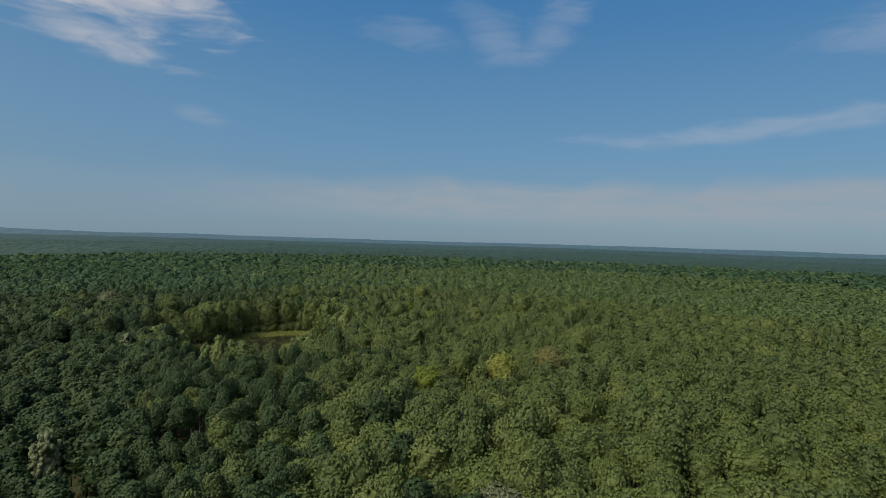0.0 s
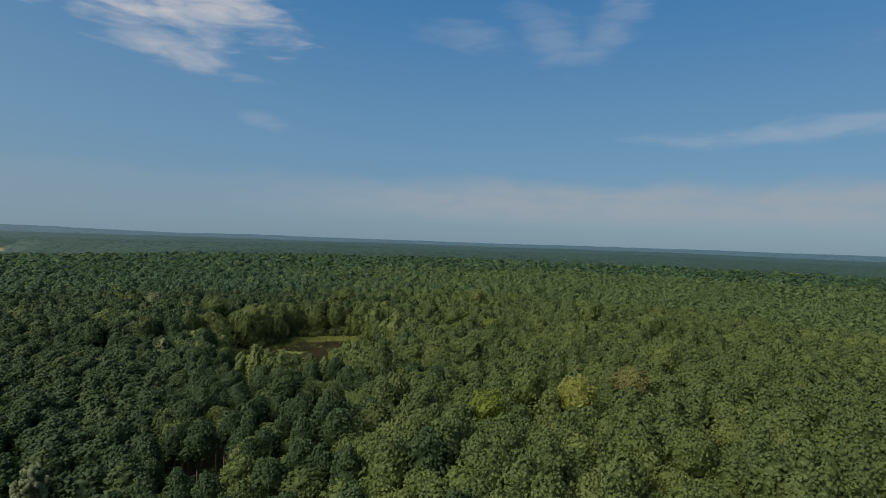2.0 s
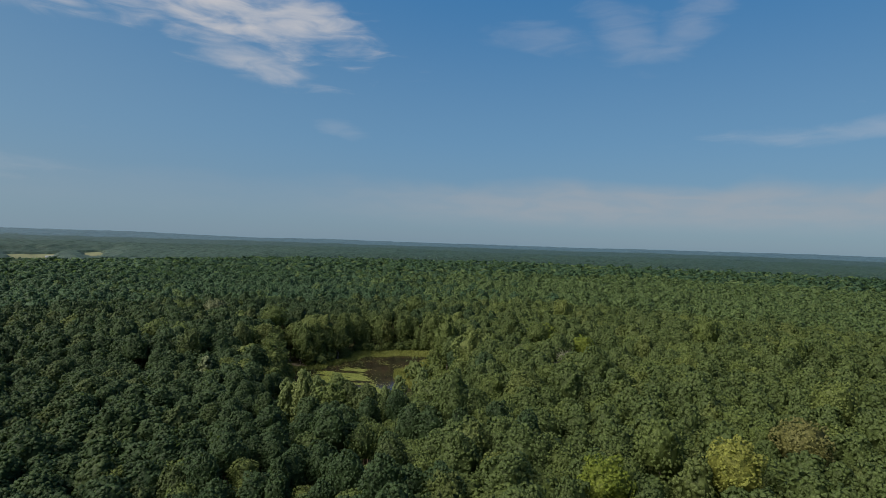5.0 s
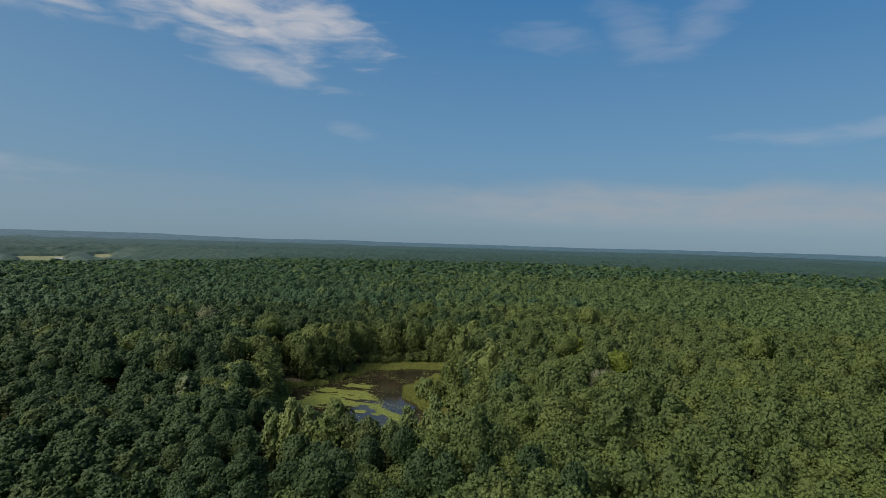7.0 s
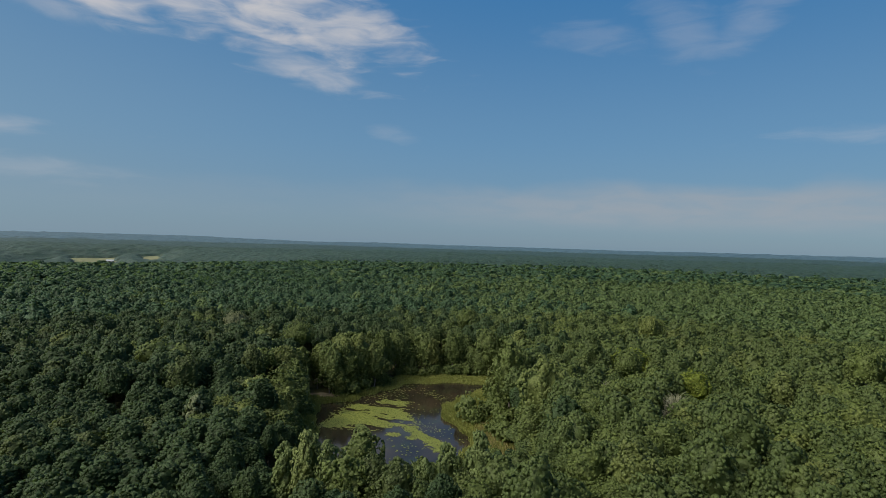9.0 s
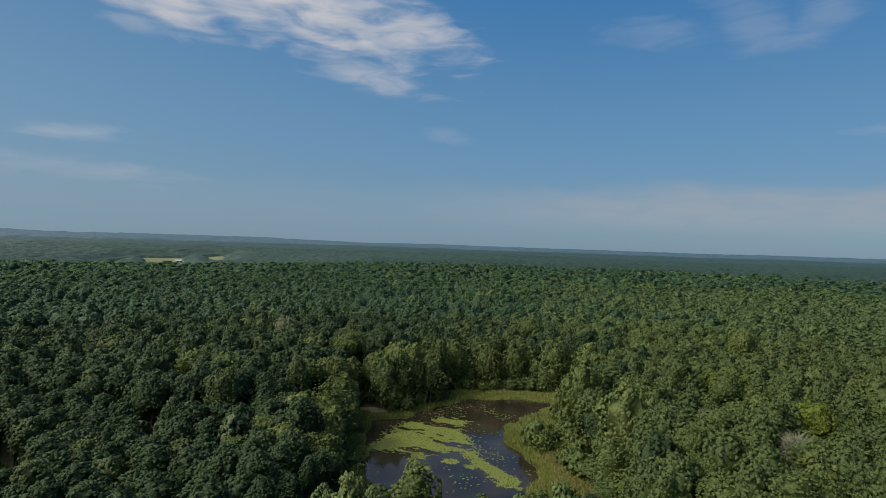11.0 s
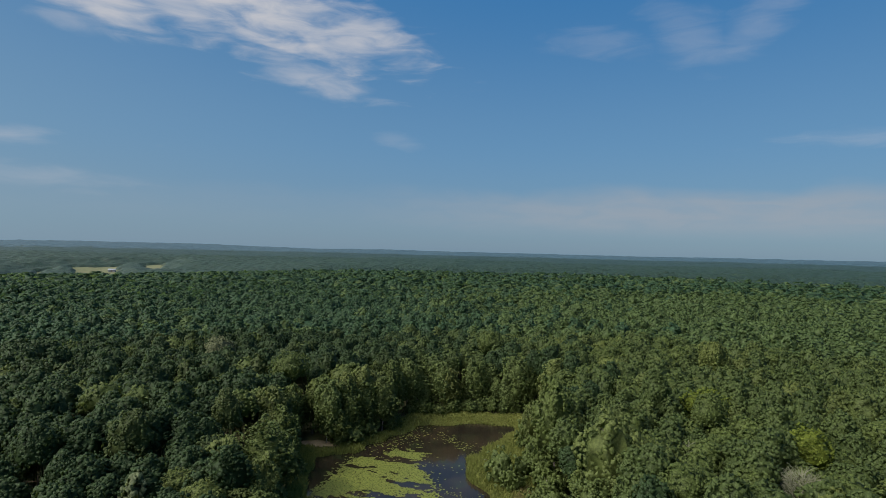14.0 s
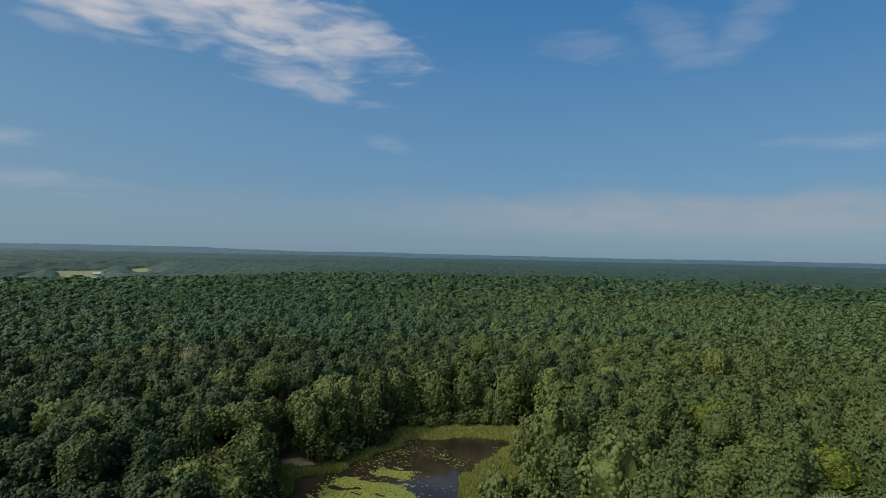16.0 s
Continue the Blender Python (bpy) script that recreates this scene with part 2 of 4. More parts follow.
LILY_STRIP = [(-24, 217.8), (-20.9, 219.2), (-18.0, 214), (-13.2, 209.6), (-10, 206.8), (-9.6, 201.5), (-13.2, 202), (-17.4, 208.2)]


def edge_distance(poly, px, py):
    """Signed distance to a polygon, positive inside."""
    px, py = np.asarray(px, float), np.asarray(py, float)
    best, inside = np.full(px.shape, 1e9), np.zeros(px.shape, bool)
    for (ax, ay), (bx, by) in zip(poly, poly[1:] + poly[:1]):
        dx, dy = bx - ax, by - ay
        u = np.clip(((px - ax) * dx + (py - ay) * dy) / (dx * dx + dy * dy), 0, 1)
        best = np.minimum(best, np.hypot(px - ax - u * dx, py - ay - u * dy))
        crosses = ((ay > py) != (by > py)) & (px < (bx - ax) * (py - ay) / (by - ay + 1e-12) + ax)
        inside ^= crosses
    return np.where(inside, best, -best)


def smooth(v, a, b):
    u = np.clip((np.asarray(v, float) - a) / (b - a), 0, 1)
    return u * u * (3 - 2 * u)


def waves(x, y, size, seed=0.0):
    """Cheap smooth noise from a few sines, about -1 to 1."""
    x, y = np.asarray(x, float) / size, np.asarray(y, float) / size
    return (np.sin(x * 1.7 + seed + 1.3 * np.sin(y * 1.1 + seed)) + np.sin(y * 2.1 + 2 * seed + 1.1 * np.sin(x * 1.5)) + np.sin((x + y) * 1.3 + 3 * seed)) / 3


def ground_height(x, y):
    x, y = np.asarray(x, float), np.asarray(y, float)
    d = np.hypot(x, y - 100)
    z = 0.5 + 0.9 * waves(x, y, 38, 1.0) * smooth(-edge_distance(POND, x, y), 8, 40)
    z = z + 5.0 * waves(x, y, 330, 2.0) * smooth(d, 500, 1500)
    z = z - 42 * np.exp(-(((x + 720) / 300) ** 2 + ((y - 1000) / 330) ** 2))
    z = z + (16.0 + 7.0 * waves(x, y, 650, 7.0)) * smooth(d, 2200, 4600)
    z = z + 19 * smooth(d, 2600, 4500) * smooth(-x / (np.abs(y) + 1), 0.30, 0.70) * (0.75 + 0.25 * waves(x, y, 420, 3.0))
    return z


def bank_height(x, y):
    inner = edge_distance(POND, x, y)
    z = np.where(inner > 0, 0.02 - 0.22 * np.minimum(inner, 6), np.minimum(ground_height(x, y), 0.06 - 0.10 * inner))
    return np.where(inner < -12, ground_height(x, y), z)


FIELDS = [[(-880, 1130), (-800, 1190), (-898, 1335), (-970, 1240)], [(-790, 1260), (-770, 1300), (-846, 1422), (-892, 1350)], [(-900, 1050), (-880, 1080), (-955, 1195), (-968, 1140)]]


def stem_share(x, y):
    """How much of its full height a tree reaches: young growth on the near bank of the pond."""
    shore = -edge_distance(POND, x, y)
    young = np.clip(0.0234 * shore, 0.12, 1.0)
    x, y = np.asarray(x, float), np.asarray(y, float)
    east = 0.98 + 0.05 * smooth(x, 0, 30) - 0.17 * smooth(x, 8, -18) * smooth(y, 220, 180)
    south = smooth(y, 216, 204) * smooth(x, 14, 6) * smooth(x, -46, -34)
    low = 1.0 - 0.06 * (1 + waves(x, y, 17, 9.0))
    for row in SPECIAL:
        low = low * (1 - 0.12 * np.exp(-((x - row[3]) ** 2 + (y - row[4] + 6) ** 2) / 90))
    return 1.02 * low * east * (1 - south * (1 - young))


def part(name, data, mat, parent=None, label=""):
    """Links a mesh as one object, under a thing if one is given."""
    if isinstance(data, bmesh.types.BMesh):
        mesh = bpy.data.meshes.new(name)
        data.to_mesh(mesh)
        data.free()
    else:
        mesh = data
    ob = new(name, mesh)
    if mat:
        mesh.materials.clear()
        mesh.materials.append(mat)
    ob.parent = parent
    return tagged(ob, label)


def triangle_mesh(name, verts, faces=None, tint=None, normals=None):
    """A mesh from arrays: loose triangles when no faces are given."""
    verts = np.ascontiguousarray(verts, np.float32).reshape(-1, 3)
    faces = np.arange(len(verts), dtype=np.int32).reshape(-1, 3) if faces is None else np.ascontiguousarray(faces, np.int32)
    mesh = bpy.data.meshes.new(name)
    mesh.vertices.add(len(verts))
    mesh.vertices.foreach_set("co", verts.ravel())
    mesh.loops.add(faces.size)
    mesh.loops.foreach_set("vertex_index", faces.ravel())
    mesh.polygons.add(len(faces))
    mesh.polygons.foreach_set("loop_start", np.arange(0, faces.size, faces.shape[1], dtype=np.int32))
    mesh.update(calc_edges=True)
    if normals is not None:
        layer = mesh.attributes.new("custom_normal", "FLOAT_VECTOR", "POINT")
        layer.data.foreach_set("vector", np.ascontiguousarray(normals, np.float32).ravel())
    if tint is not None:
        layer = mesh.attributes.new("tint", "FLOAT", "POINT")
        layer.data.foreach_set("value", np.ascontiguousarray(tint, np.float32))
    return mesh


# ---- ground and water ----
def polar_sheet(centre, radii, angles, height):
    cx, cy = centre
    a, r = np.meshgrid(np.radians(angles), radii)
    x, y = cx + r * np.sin(a), cy + r * np.cos(a)
    verts = np.stack([x, y, height(x, y)], -1).reshape(-1, 3)
    rows, cols = r.shape
    i, j = np.meshgrid(np.arange(rows - 1), np.arange(cols - 1), indexing="ij")
    k = (i * cols + j).ravel()
    return verts, np.stack([k, k + cols, k + cols + 1, k + 1], -1)


ground_radii = np.concatenate([np.linspace(0.01, 70, 50), np.geomspace(73, 4850, 90)])
ground_mesh = triangle_mesh("ground", *polar_sheet((-27, 228), ground_radii, np.linspace(0, 360, 181), bank_height))
ground = tagged(part("ground", ground_mesh, M_GROUND), "dark leaf-littered forest floor under the trees", "ground", kind="structure")

water_bm = bmesh.new()
cx, cy = np.mean(POND, axis=0)
water_bm.faces.new([water_bm.verts.new((cx + (x - cx) * 1.06, cy + (y - cy) * 1.04, 0.0)) for x, y in POND])
bmesh.ops.triangulate(water_bm, faces=water_bm.faces[:])
water = tagged(part("water", water_bm, M_WATER), "dark still pond water reflecting sky and trees", "water", kind="structure")

for corners in FIELDS:
    field_bm = bmesh.new()
    cells = 12
    grid = [[field_bm.verts.new((0, 0, 0)) for _ in range(cells + 1)] for _ in range(cells + 1)]
    for i in range(cells + 1):
        for j in range(cells + 1):
            u, v = i / cells, j / cells
            p = [(1 - u) * (1 - v) * corners[0][k] + u * (1 - v) * corners[1][k] + u * v * corners[2][k] + (1 - u) * v * corners[3][k] for k in (0, 1)]
            grid[i][j].co = (*p, float(ground_height(*p)) + 1.2)
    for i in range(cells):
        for j in range(cells):
            field_bm.faces.new((grid[i][j], grid[i + 1][j], grid[i + 1][j + 1], grid[i][j + 1]))
    tagged(part("field", field_bm, M_FIELD), "straw-coloured open farm field amid distant woods", "field", kind="structure")


# ---- trees ----
def unit(v):
    return v / (np.linalg.norm(v, axis=-1, keepdims=True) + 1e-9)


# crown forms: height of the middle and half height (shares of the tree), lowest direction, taper, lumpiness, lump sizes in metres, upright stretch of a tuft
FORMS = {"pine": (0.755, 0.235, -0.62, 0.16, 0.12, 1.6, 3.8, 1.05), "broad": (0.79, 0.20, -0.62, 0.04, 0.12, 1.6, 4.0, 0.95),
         "edge": (0.57, 0.41, -0.92, 0.20, 0.20, 1.8, 4.6, 1.0), "narrow": (0.58, 0.42, -0.9, 0.22, 0.20, 1.0, 2.4, 1.5),
         "plume": (0.60, 0.39, -0.88, 0.16, 0.22, 1.2, 3.0, 1.5), "tiered": (0.68, 0.31, -0.80, 0.30, 0.22, 1.6, 3.6, 0.55), "shrub": (0.5, 0.5, -0.85, 0.0, 0.20, 0.7, 1.6, 1.0)}


def crown_shape(rng, kind, height, reach, tufts, sides):
    """Small ragged tufts of foliage over a lumpy inner mass: vertices, normals and triangles."""
    middle, half, lowest, taper, lumpy, fine, coarse, upright = FORMS[kind]
    p2, p3 = rng.uniform(0, 6, 2)
    folds = []
    for _ in range(9):
        k = rng.normal(size=3)
        folds.append((k * 6.28318 / rng.uniform(fine, coarse) / np.linalg.norm(k), rng.uniform(0, 6.28)))

    def surface(wz, a):
        flat = np.maximum(0, 1 - np.abs(wz) ** 2.4) ** 0.5
        way = np.stack([flat * np.cos(a), flat * np.sin(a), wz], -1)
        radial = reach * (1 - taper * wz) * (1 + 0.12 * np.sin(a * 2 + p2) + 0.09 * np.sin(a * 3 + p3))
        if kind == "tiered":
            radial = radial * (1 + 0.26 * np.sin(wz * 16 + p2))
        span = np.stack([radial, radial, np.full(len(a), half * height)], -1)
        base, normal = way * span, unit(way / span)
        lump, slope = np.zeros(len(a)), np.zeros((len(a), 3))
        for k, phase in folds:
            lump += np.sin(base @ k + phase) / 2.6
            slope += np.cos(base @ k + phase)[:, None] * k / 2.6
        slope -= (slope * normal).sum(-1, keepdims=True) * normal
        return base + normal * (lumpy * reach * lump)[:, None] + np.array([0, 0, middle * height]), unit(normal - 0.6 * lumpy * reach * slope)

    area = 6.28318 * reach * half * height * (1 - lowest)
    girth = math.sqrt(area / tufts / math.pi) * rng.uniform(0.8, 1.35, tufts)
    # inner mass, under the tufts
    rows, cols = (7, 10) if tufts > 200 else (5, 8) if tufts > 80 else (3, 6)
    phi = np.linspace(math.acos(lowest), 0.12, rows)
    grid_phi, grid_a = np.meshgrid(phi, np.arange(cols) * 6.28318 / cols, indexing="ij")
    verts, normals = surface(np.cos(grid_phi).ravel(), (grid_a + rng.uniform(-1, 1, grid_a.shape) / cols).ravel())
    heart = np.array([0, 0, middle * height])
    verts = heart + (verts - heart) * (0.6 if kind == "tiered" else 0.97 - 1.1 * lumpy)
    swell = 1.0 if tufts > 100 else 0.7 if tufts > 40 else 0.42
    if tufts < 30:
        girth = girth * 1.2
    i, j = np.meshgrid(np.arange(rows - 1), np.arange(cols), indexing="ij")
    p, q = (i * cols + j).ravel(), (i * cols + (j + 1) % cols).ravel()
    faces = np.concatenate([np.stack([p, q, q + cols], -1), np.stack([p, q + cols, p + cols], -1)])
    tip, last = len(verts), (rows - 1) * cols + np.arange(cols)
    verts, normals = np.concatenate([verts, [verts[-cols:].mean(0) + (0, 0, 0.12)]]), np.concatenate([normals, [(0, 0, 1)]])
    faces = np.concatenate([faces, np.stack([last, (rows - 1) * cols + (np.arange(cols) + 1) % cols, np.full(cols, tip)], -1)])
    # tufts: a ragged cap each, apex outwards and up
    order = np.arange(tufts) + rng.uniform(-0.4, 0.4, tufts)
    centre, out = surface(1 - (1 - lowest) * np.clip((order + 0.5) / tufts, 0.002, 1), 2.39996 * order)
    axis = unit(out + np.array([0, 0, 0.35]) + 0.34 * rng.normal(size=out.shape))
    centre = centre - out * (girth * swell * rng.uniform(-0.1, 0.7, tufts))[:, None]
    stretch = np.array([1, 1, upright])
    u = unit(np.cross(axis, rng.normal(size=axis.shape)))
    v = np.cross(axis, u)
    turn = np.arange(sides) * 6.28318 / sides + rng.uniform(-0.35, 0.35, (tufts, sides))
    spoke = np.cos(turn)[..., None] * u[:, None] + np.sin(turn)[..., None] * v[:, None]
    far = girth[:, None] * rng.uniform(0.55, 1.35, (tufts, sides))
    rim = centre[:, None] + (spoke * far[..., None] - axis[:, None] * (girth[:, None] * swell * rng.uniform(0.05, 0.6, (tufts, sides)))[..., None]) * stretch
    apex = centre + axis * (girth * swell * rng.uniform(0.5, 0.85, tufts))[:, None] * stretch
    caps = np.concatenate([apex[:, None], rim], 1)
    facing = np.concatenate([axis[:, None], unit(spoke + 0.35 * axis[:, None] + 0.38 * rng.normal(size=spoke.shape))], 1)
    k = np.arange(sides)
    fan = np.stack([np.zeros(sides, int), 1 + k, 1 + (k + 1) % sides], -1)
    faces = np.concatenate([faces, (len(verts) + (np.arange(tufts) * (sides + 1))[:, None, None] + fan[None]).reshape(-1, 3)])
    verts, normals = np.concatenate([verts, caps.reshape(-1, 3)]), np.concatenate([normals, facing.reshape(-1, 3)])
    return verts, normals, faces


def tube(bm, points, radii, sides=6):
    rings = []
    for i, p in enumerate(points):
        way = (points[min(i + 1, len(points) - 1)] - points[max(i - 1, 0)]).normalized()
        turn = way.to_track_quat("Z", "Y")
        rings.append([bm.verts.new(p + turn @ Vector((radii[i] * math.cos(6.2832 * k / sides), radii[i] * math.sin(6.2832 * k / sides), 0))) for k in range(sides)])
    for a, b in zip(rings, rings[1:]):
        for k in range(sides):
            bm.faces.new((a[k], a[(k + 1) % sides], b[(k + 1) % sides], b[k]))
    bm.faces.new(rings[-1])


def trunk_mesh(rng, height, reach, limbs, first, girth, rise=0.35):
    """A tapered, slightly bent trunk with limbs."""
    bm = bmesh.new()
    lean = rng.normal(0, 0.25, 2)
    spine = [Vector((lean[0] * math.sin(f * 3), lean[1] * math.sin(f * 2.4), f * height * 0.96 - 0.3 * (f == 0))) for f in np.linspace(0, 1, 7)]
    tube(bm, spine, [girth * (1.25 if i == 0 else 1 - 0.145 * i) for i in range(7)], 7)
    for i in range(limbs):
        f = first + (0.95 - first) * (i + rng.uniform(0, 0.8)) / limbs
        a = 2.4 * i + rng.uniform(-0.4, 0.4)
        length = reach * (1.05 - 0.55 * (f - first) / (1 - first)) * rng.uniform(0.7, 1.0)
        base = Vector((lean[0] * math.sin(f * 3), lean[1] * math.sin(f * 2.4), f * height * 0.96))
        way = Vector((math.cos(a), math.sin(a), 0))
        tube(bm, [base, base + way * length * 0.5 + Vector((0, 0, length * rise * 0.6)), base + way * length + Vector((0, 0, length * rise))],
             [girth * 0.32, girth * 0.2, girth * 0.06], 3)
    return bm


def make_tree(name, kind, seed, height, reach, tufts, leaf_mat, bark, label, category, group=""):
    rng = np.random.default_rng(seed)
    tree = new(name)
    limbs, first, girth, rise, share = {"pine": (10, 0.45, 0.24, 0.12, 0.9), "narrow": (10, 0.3, 0.16, 0.7, 0.6), "shrub": (8, 0.15, 0.07, 0.8, 0.7),
                                        "edge": (9, 0.2, 0.22, 0.6, 0.75), "broad": (9, 0.36, 0.26, 0.75, 0.75), "plume": (10, 0.25, 0.18, 0.8, 0.65), "tiered": (16, 0.3, 0.24, 0.08, 0.95)}[kind]
    trunk = trunk_mesh(rng, height * 0.92, reach * share, limbs, first, girth, rise)
    part("trunk", trunk, bark, tree)
    verts, normals, faces = crown_shape(rng, kind, height, reach, tufts, 4)
    part("crown", triangle_mesh("crown", verts, faces, normals=normals), leaf_mat, tree)
    return tagged(tree, label, category, group)


def copy_at(first, m):
    """A copy of a thing at the pose m, whatever the size of the one it is taken from."""
    return copy_thing(first, m @ Matrix.Diagonal((*(1 / v for v in first.scale), 1)))


def placed(x, y, turn, scale, tall=1.0):
    return Matrix.Translation((x, y, float(bank_height(x, y)) - 0.05)) @ Matrix.Rotation(turn, 4, "Z") @ Matrix.Diagonal((scale, scale, scale * tall, 1))


# trees that stand out, one by one: kind, leaves, bark, x, y, height, reach, label, category
SPECIAL = [
    ("broad", M_YELLOW, M_BARK_PALE, 42.2, 114.0, 20.6, 3.6, "broadleaf tree turning bright yellow among green crowns", "tree"),
    ("broad", M_RUST, M_BARK_PALE, 60.5, 129.0, 19.6, 4.0, "broadleaf tree with rusty brown autumn leaves", "tree"),
    ("broad", M_LIME, M_BARK_PALE, 44.6, 212.0, 19.0, 4.2, "lime-green broadleaf tree in the mixed wood", "tree"),
    ("broad", M_LIME, M_BARK_PALE, 36.3, 237.0, 19.0, 4.8, "yellow-green broadleaf tree in the mixed wood", "tree"),
    ("broad", M_LIME, M_BARK_PALE, 23.8, 111.0, 18.5, 3.8, "lime-green broadleaf tree among pines", "tree"),
    ("narrow", M_SILVER, M_BARK_PALE, -60.4, 184.0, 14.5, 2.2, "slender pale silvery tree among dark pines", "tree"),
    ("narrow", M_SILVER, M_BARK_PALE, -41.7, 87.6, 16.0, 2.4, "slender pale silvery tree among dark pines", "tree"),
    ("broad", M_BROAD, M_BARK_PALE, -63.5, 250.0, 20.0, 4.5, "tall dense broadleaf tree behind the pond", "tree"),
    ("broad", M_DRY, M_BARK_PALE, -96.0, 274.0, 19.5, 4.4, "pale withered broadleaf tree in the pine wood", "tree"),
    ("broad", M_BROAD, M_BARK_PALE, -12.9, 300.0, 21.0, 4.6, "tall green broadleaf tree behind the pond", "tree"),
    ("broad", M_DRY, M_BARK_PALE, 23.0, 55.0, 16.8, 3.4, "withered brownish broadleaf tree among green crowns", "tree"),
]
SPECIAL += [("tiered", M_BROAD, M_BARK_PINE, -49.6, 203.5, 16.5, 4.6, "spreading pine standing at the pond's edge", "tree")]
for i, (kind, leaves, bark, x, y, height, reach, label, category) in enumerate(SPECIAL):
    name = {"tiered": "pine_tree", "broad": "broadleaf_tree", "narrow": "slender_tree"}[kind]
    tree = make_tree(name, kind, 100 + i, height, reach, 700 if kind != "narrow" else 320, leaves, bark, label, category)
    tree.matrix_basis = placed(x, y, 0.7 * i, 1.0)


def dead_tree(x, y, height, seed, label, spread=3.4, twig_count=150):
    rng = np.random.default_rng(seed)
    tree = new("dead_tree")
    part("trunk", trunk_mesh(rng, height, spread, 24, 0.35, 0.22, 0.9), M_DEADWOOD, tree)
    twigs = bmesh.new()
    for i in range(twig_count):
        a, f = rng.uniform(0, 6.283), rng.uniform(0.5, 0.98)
        r = spread * math.sqrt(max(0.05, 1 - ((f - 0.55) / 0.5) ** 2)) * rng.uniform(0.25, 0.95)
        base = Vector((0.75 * r * math.cos(a), 0.75 * r * math.sin(a), f * height * 0.90))
        tip = base + Vector((0.9 * math.cos(a + rng.normal(0, 0.5)), 0.9 * math.sin(a), rng.uniform(0.3, 1.3)))
        tube(twigs, [base, base.lerp(tip, 0.5) + Vector(rng.normal(0, 0.14, 3)), tip], [0.04, 0.03, 0.012], 3)
    part("twig_crown", twigs, M_DEADWOOD, tree)
    tagged(tree, label, "tree").matrix_basis = placed(x, y, 0.4, 1.0)
    return tree


dead_tree(36.4, 196.5, 17.8, 5, "broad bleached dead tree with bare twigs", 4.4, 900)
dead_tree(24.6, 209.5, 16.5, 6, "bare grey dead tree among green crowns", 2.6, 90)


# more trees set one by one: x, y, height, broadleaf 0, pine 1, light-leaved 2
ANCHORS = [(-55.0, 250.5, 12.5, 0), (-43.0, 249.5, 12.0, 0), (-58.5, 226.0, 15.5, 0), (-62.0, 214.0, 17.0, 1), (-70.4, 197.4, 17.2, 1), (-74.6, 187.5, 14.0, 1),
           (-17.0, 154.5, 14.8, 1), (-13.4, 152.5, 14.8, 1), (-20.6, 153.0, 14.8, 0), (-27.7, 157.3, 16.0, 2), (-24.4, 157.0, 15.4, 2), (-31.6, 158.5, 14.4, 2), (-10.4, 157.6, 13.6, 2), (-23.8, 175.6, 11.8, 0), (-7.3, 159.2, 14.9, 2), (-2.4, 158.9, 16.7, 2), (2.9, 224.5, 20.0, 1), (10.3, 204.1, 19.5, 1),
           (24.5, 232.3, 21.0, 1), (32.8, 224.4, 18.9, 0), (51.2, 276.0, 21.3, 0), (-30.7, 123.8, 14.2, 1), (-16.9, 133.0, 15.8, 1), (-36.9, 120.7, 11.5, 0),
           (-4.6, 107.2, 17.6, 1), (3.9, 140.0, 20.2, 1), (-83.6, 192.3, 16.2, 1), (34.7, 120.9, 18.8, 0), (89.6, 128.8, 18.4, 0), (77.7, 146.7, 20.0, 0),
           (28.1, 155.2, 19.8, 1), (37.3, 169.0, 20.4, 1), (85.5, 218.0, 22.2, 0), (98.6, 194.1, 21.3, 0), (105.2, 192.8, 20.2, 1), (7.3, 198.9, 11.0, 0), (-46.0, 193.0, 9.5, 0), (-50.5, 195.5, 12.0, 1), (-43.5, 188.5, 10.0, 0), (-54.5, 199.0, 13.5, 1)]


# ---- the woods: one jittered plan of stems ----
def stems(rng, spacing, x0, x1, y0, y1):
    nx, ny = int((x1 - x0) / spacing), int((y1 - y0) / (spacing * 0.87))
    i, j = np.meshgrid(np.arange(nx), np.arange(ny))
    x = x0 + (i + 0.5 * (j % 2)) * spacing + rng.uniform(-0.36, 0.36, i.shape) * spacing
    y = y0 + j * spacing * 0.87 + rng.uniform(-0.36, 0.36, i.shape) * spacing
    return x.ravel(), y.ravel()


def open_ground(x, y):
    """True where no forest tree stands: the pond with its banks, the fields, and the trees set one by one."""
    inner = edge_distance(POND, x, y)
    marsh = (x > -16) & (x < np.where(y > 254, 1.2, 3.2)) & (y > 206) & (y < 268)
    shut = (inner > np.where((x > -37) & (y > 250), -11.0, -3.4)) | marsh | ((x > -3) & (x < 4.5) & (y > 190) & (y < 207)) | ((x > -56) & (x < -42) & (y > 226) & (y < 241)) | ((x > -58) & (x < -50) & (y > 236) & (y < 245))
    for corners in FIELDS:
        shut |= edge_distance(corners, x, y) > -4
    for row in SPECIAL:
        shut |= np.hypot(x - row[3], y - row[4]) < row[6] * 0.95
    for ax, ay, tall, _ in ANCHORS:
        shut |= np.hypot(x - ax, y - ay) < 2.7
    shut |= (np.hypot(x - 36.4, y - 195.5) < 4.6) | (np.hypot(x - 24.6, y - 209.5) < 2.8)
    return shut


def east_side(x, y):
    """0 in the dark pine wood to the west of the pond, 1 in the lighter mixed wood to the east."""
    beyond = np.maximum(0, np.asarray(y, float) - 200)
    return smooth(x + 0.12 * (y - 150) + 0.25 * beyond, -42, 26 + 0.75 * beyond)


def pine_share(x, y):
    """Pines rule the wood to the west; the east is half pine, half broadleaf."""
    share = 0.92 - 0.42 * east_side(x, y) + 0.25 * waves(x, y, 45, 4.0)
    ring = smooth(-edge_distance(POND, x, y), 16, 5)
    return np.clip(share - 0.45 * ring, 0.06, 0.95)


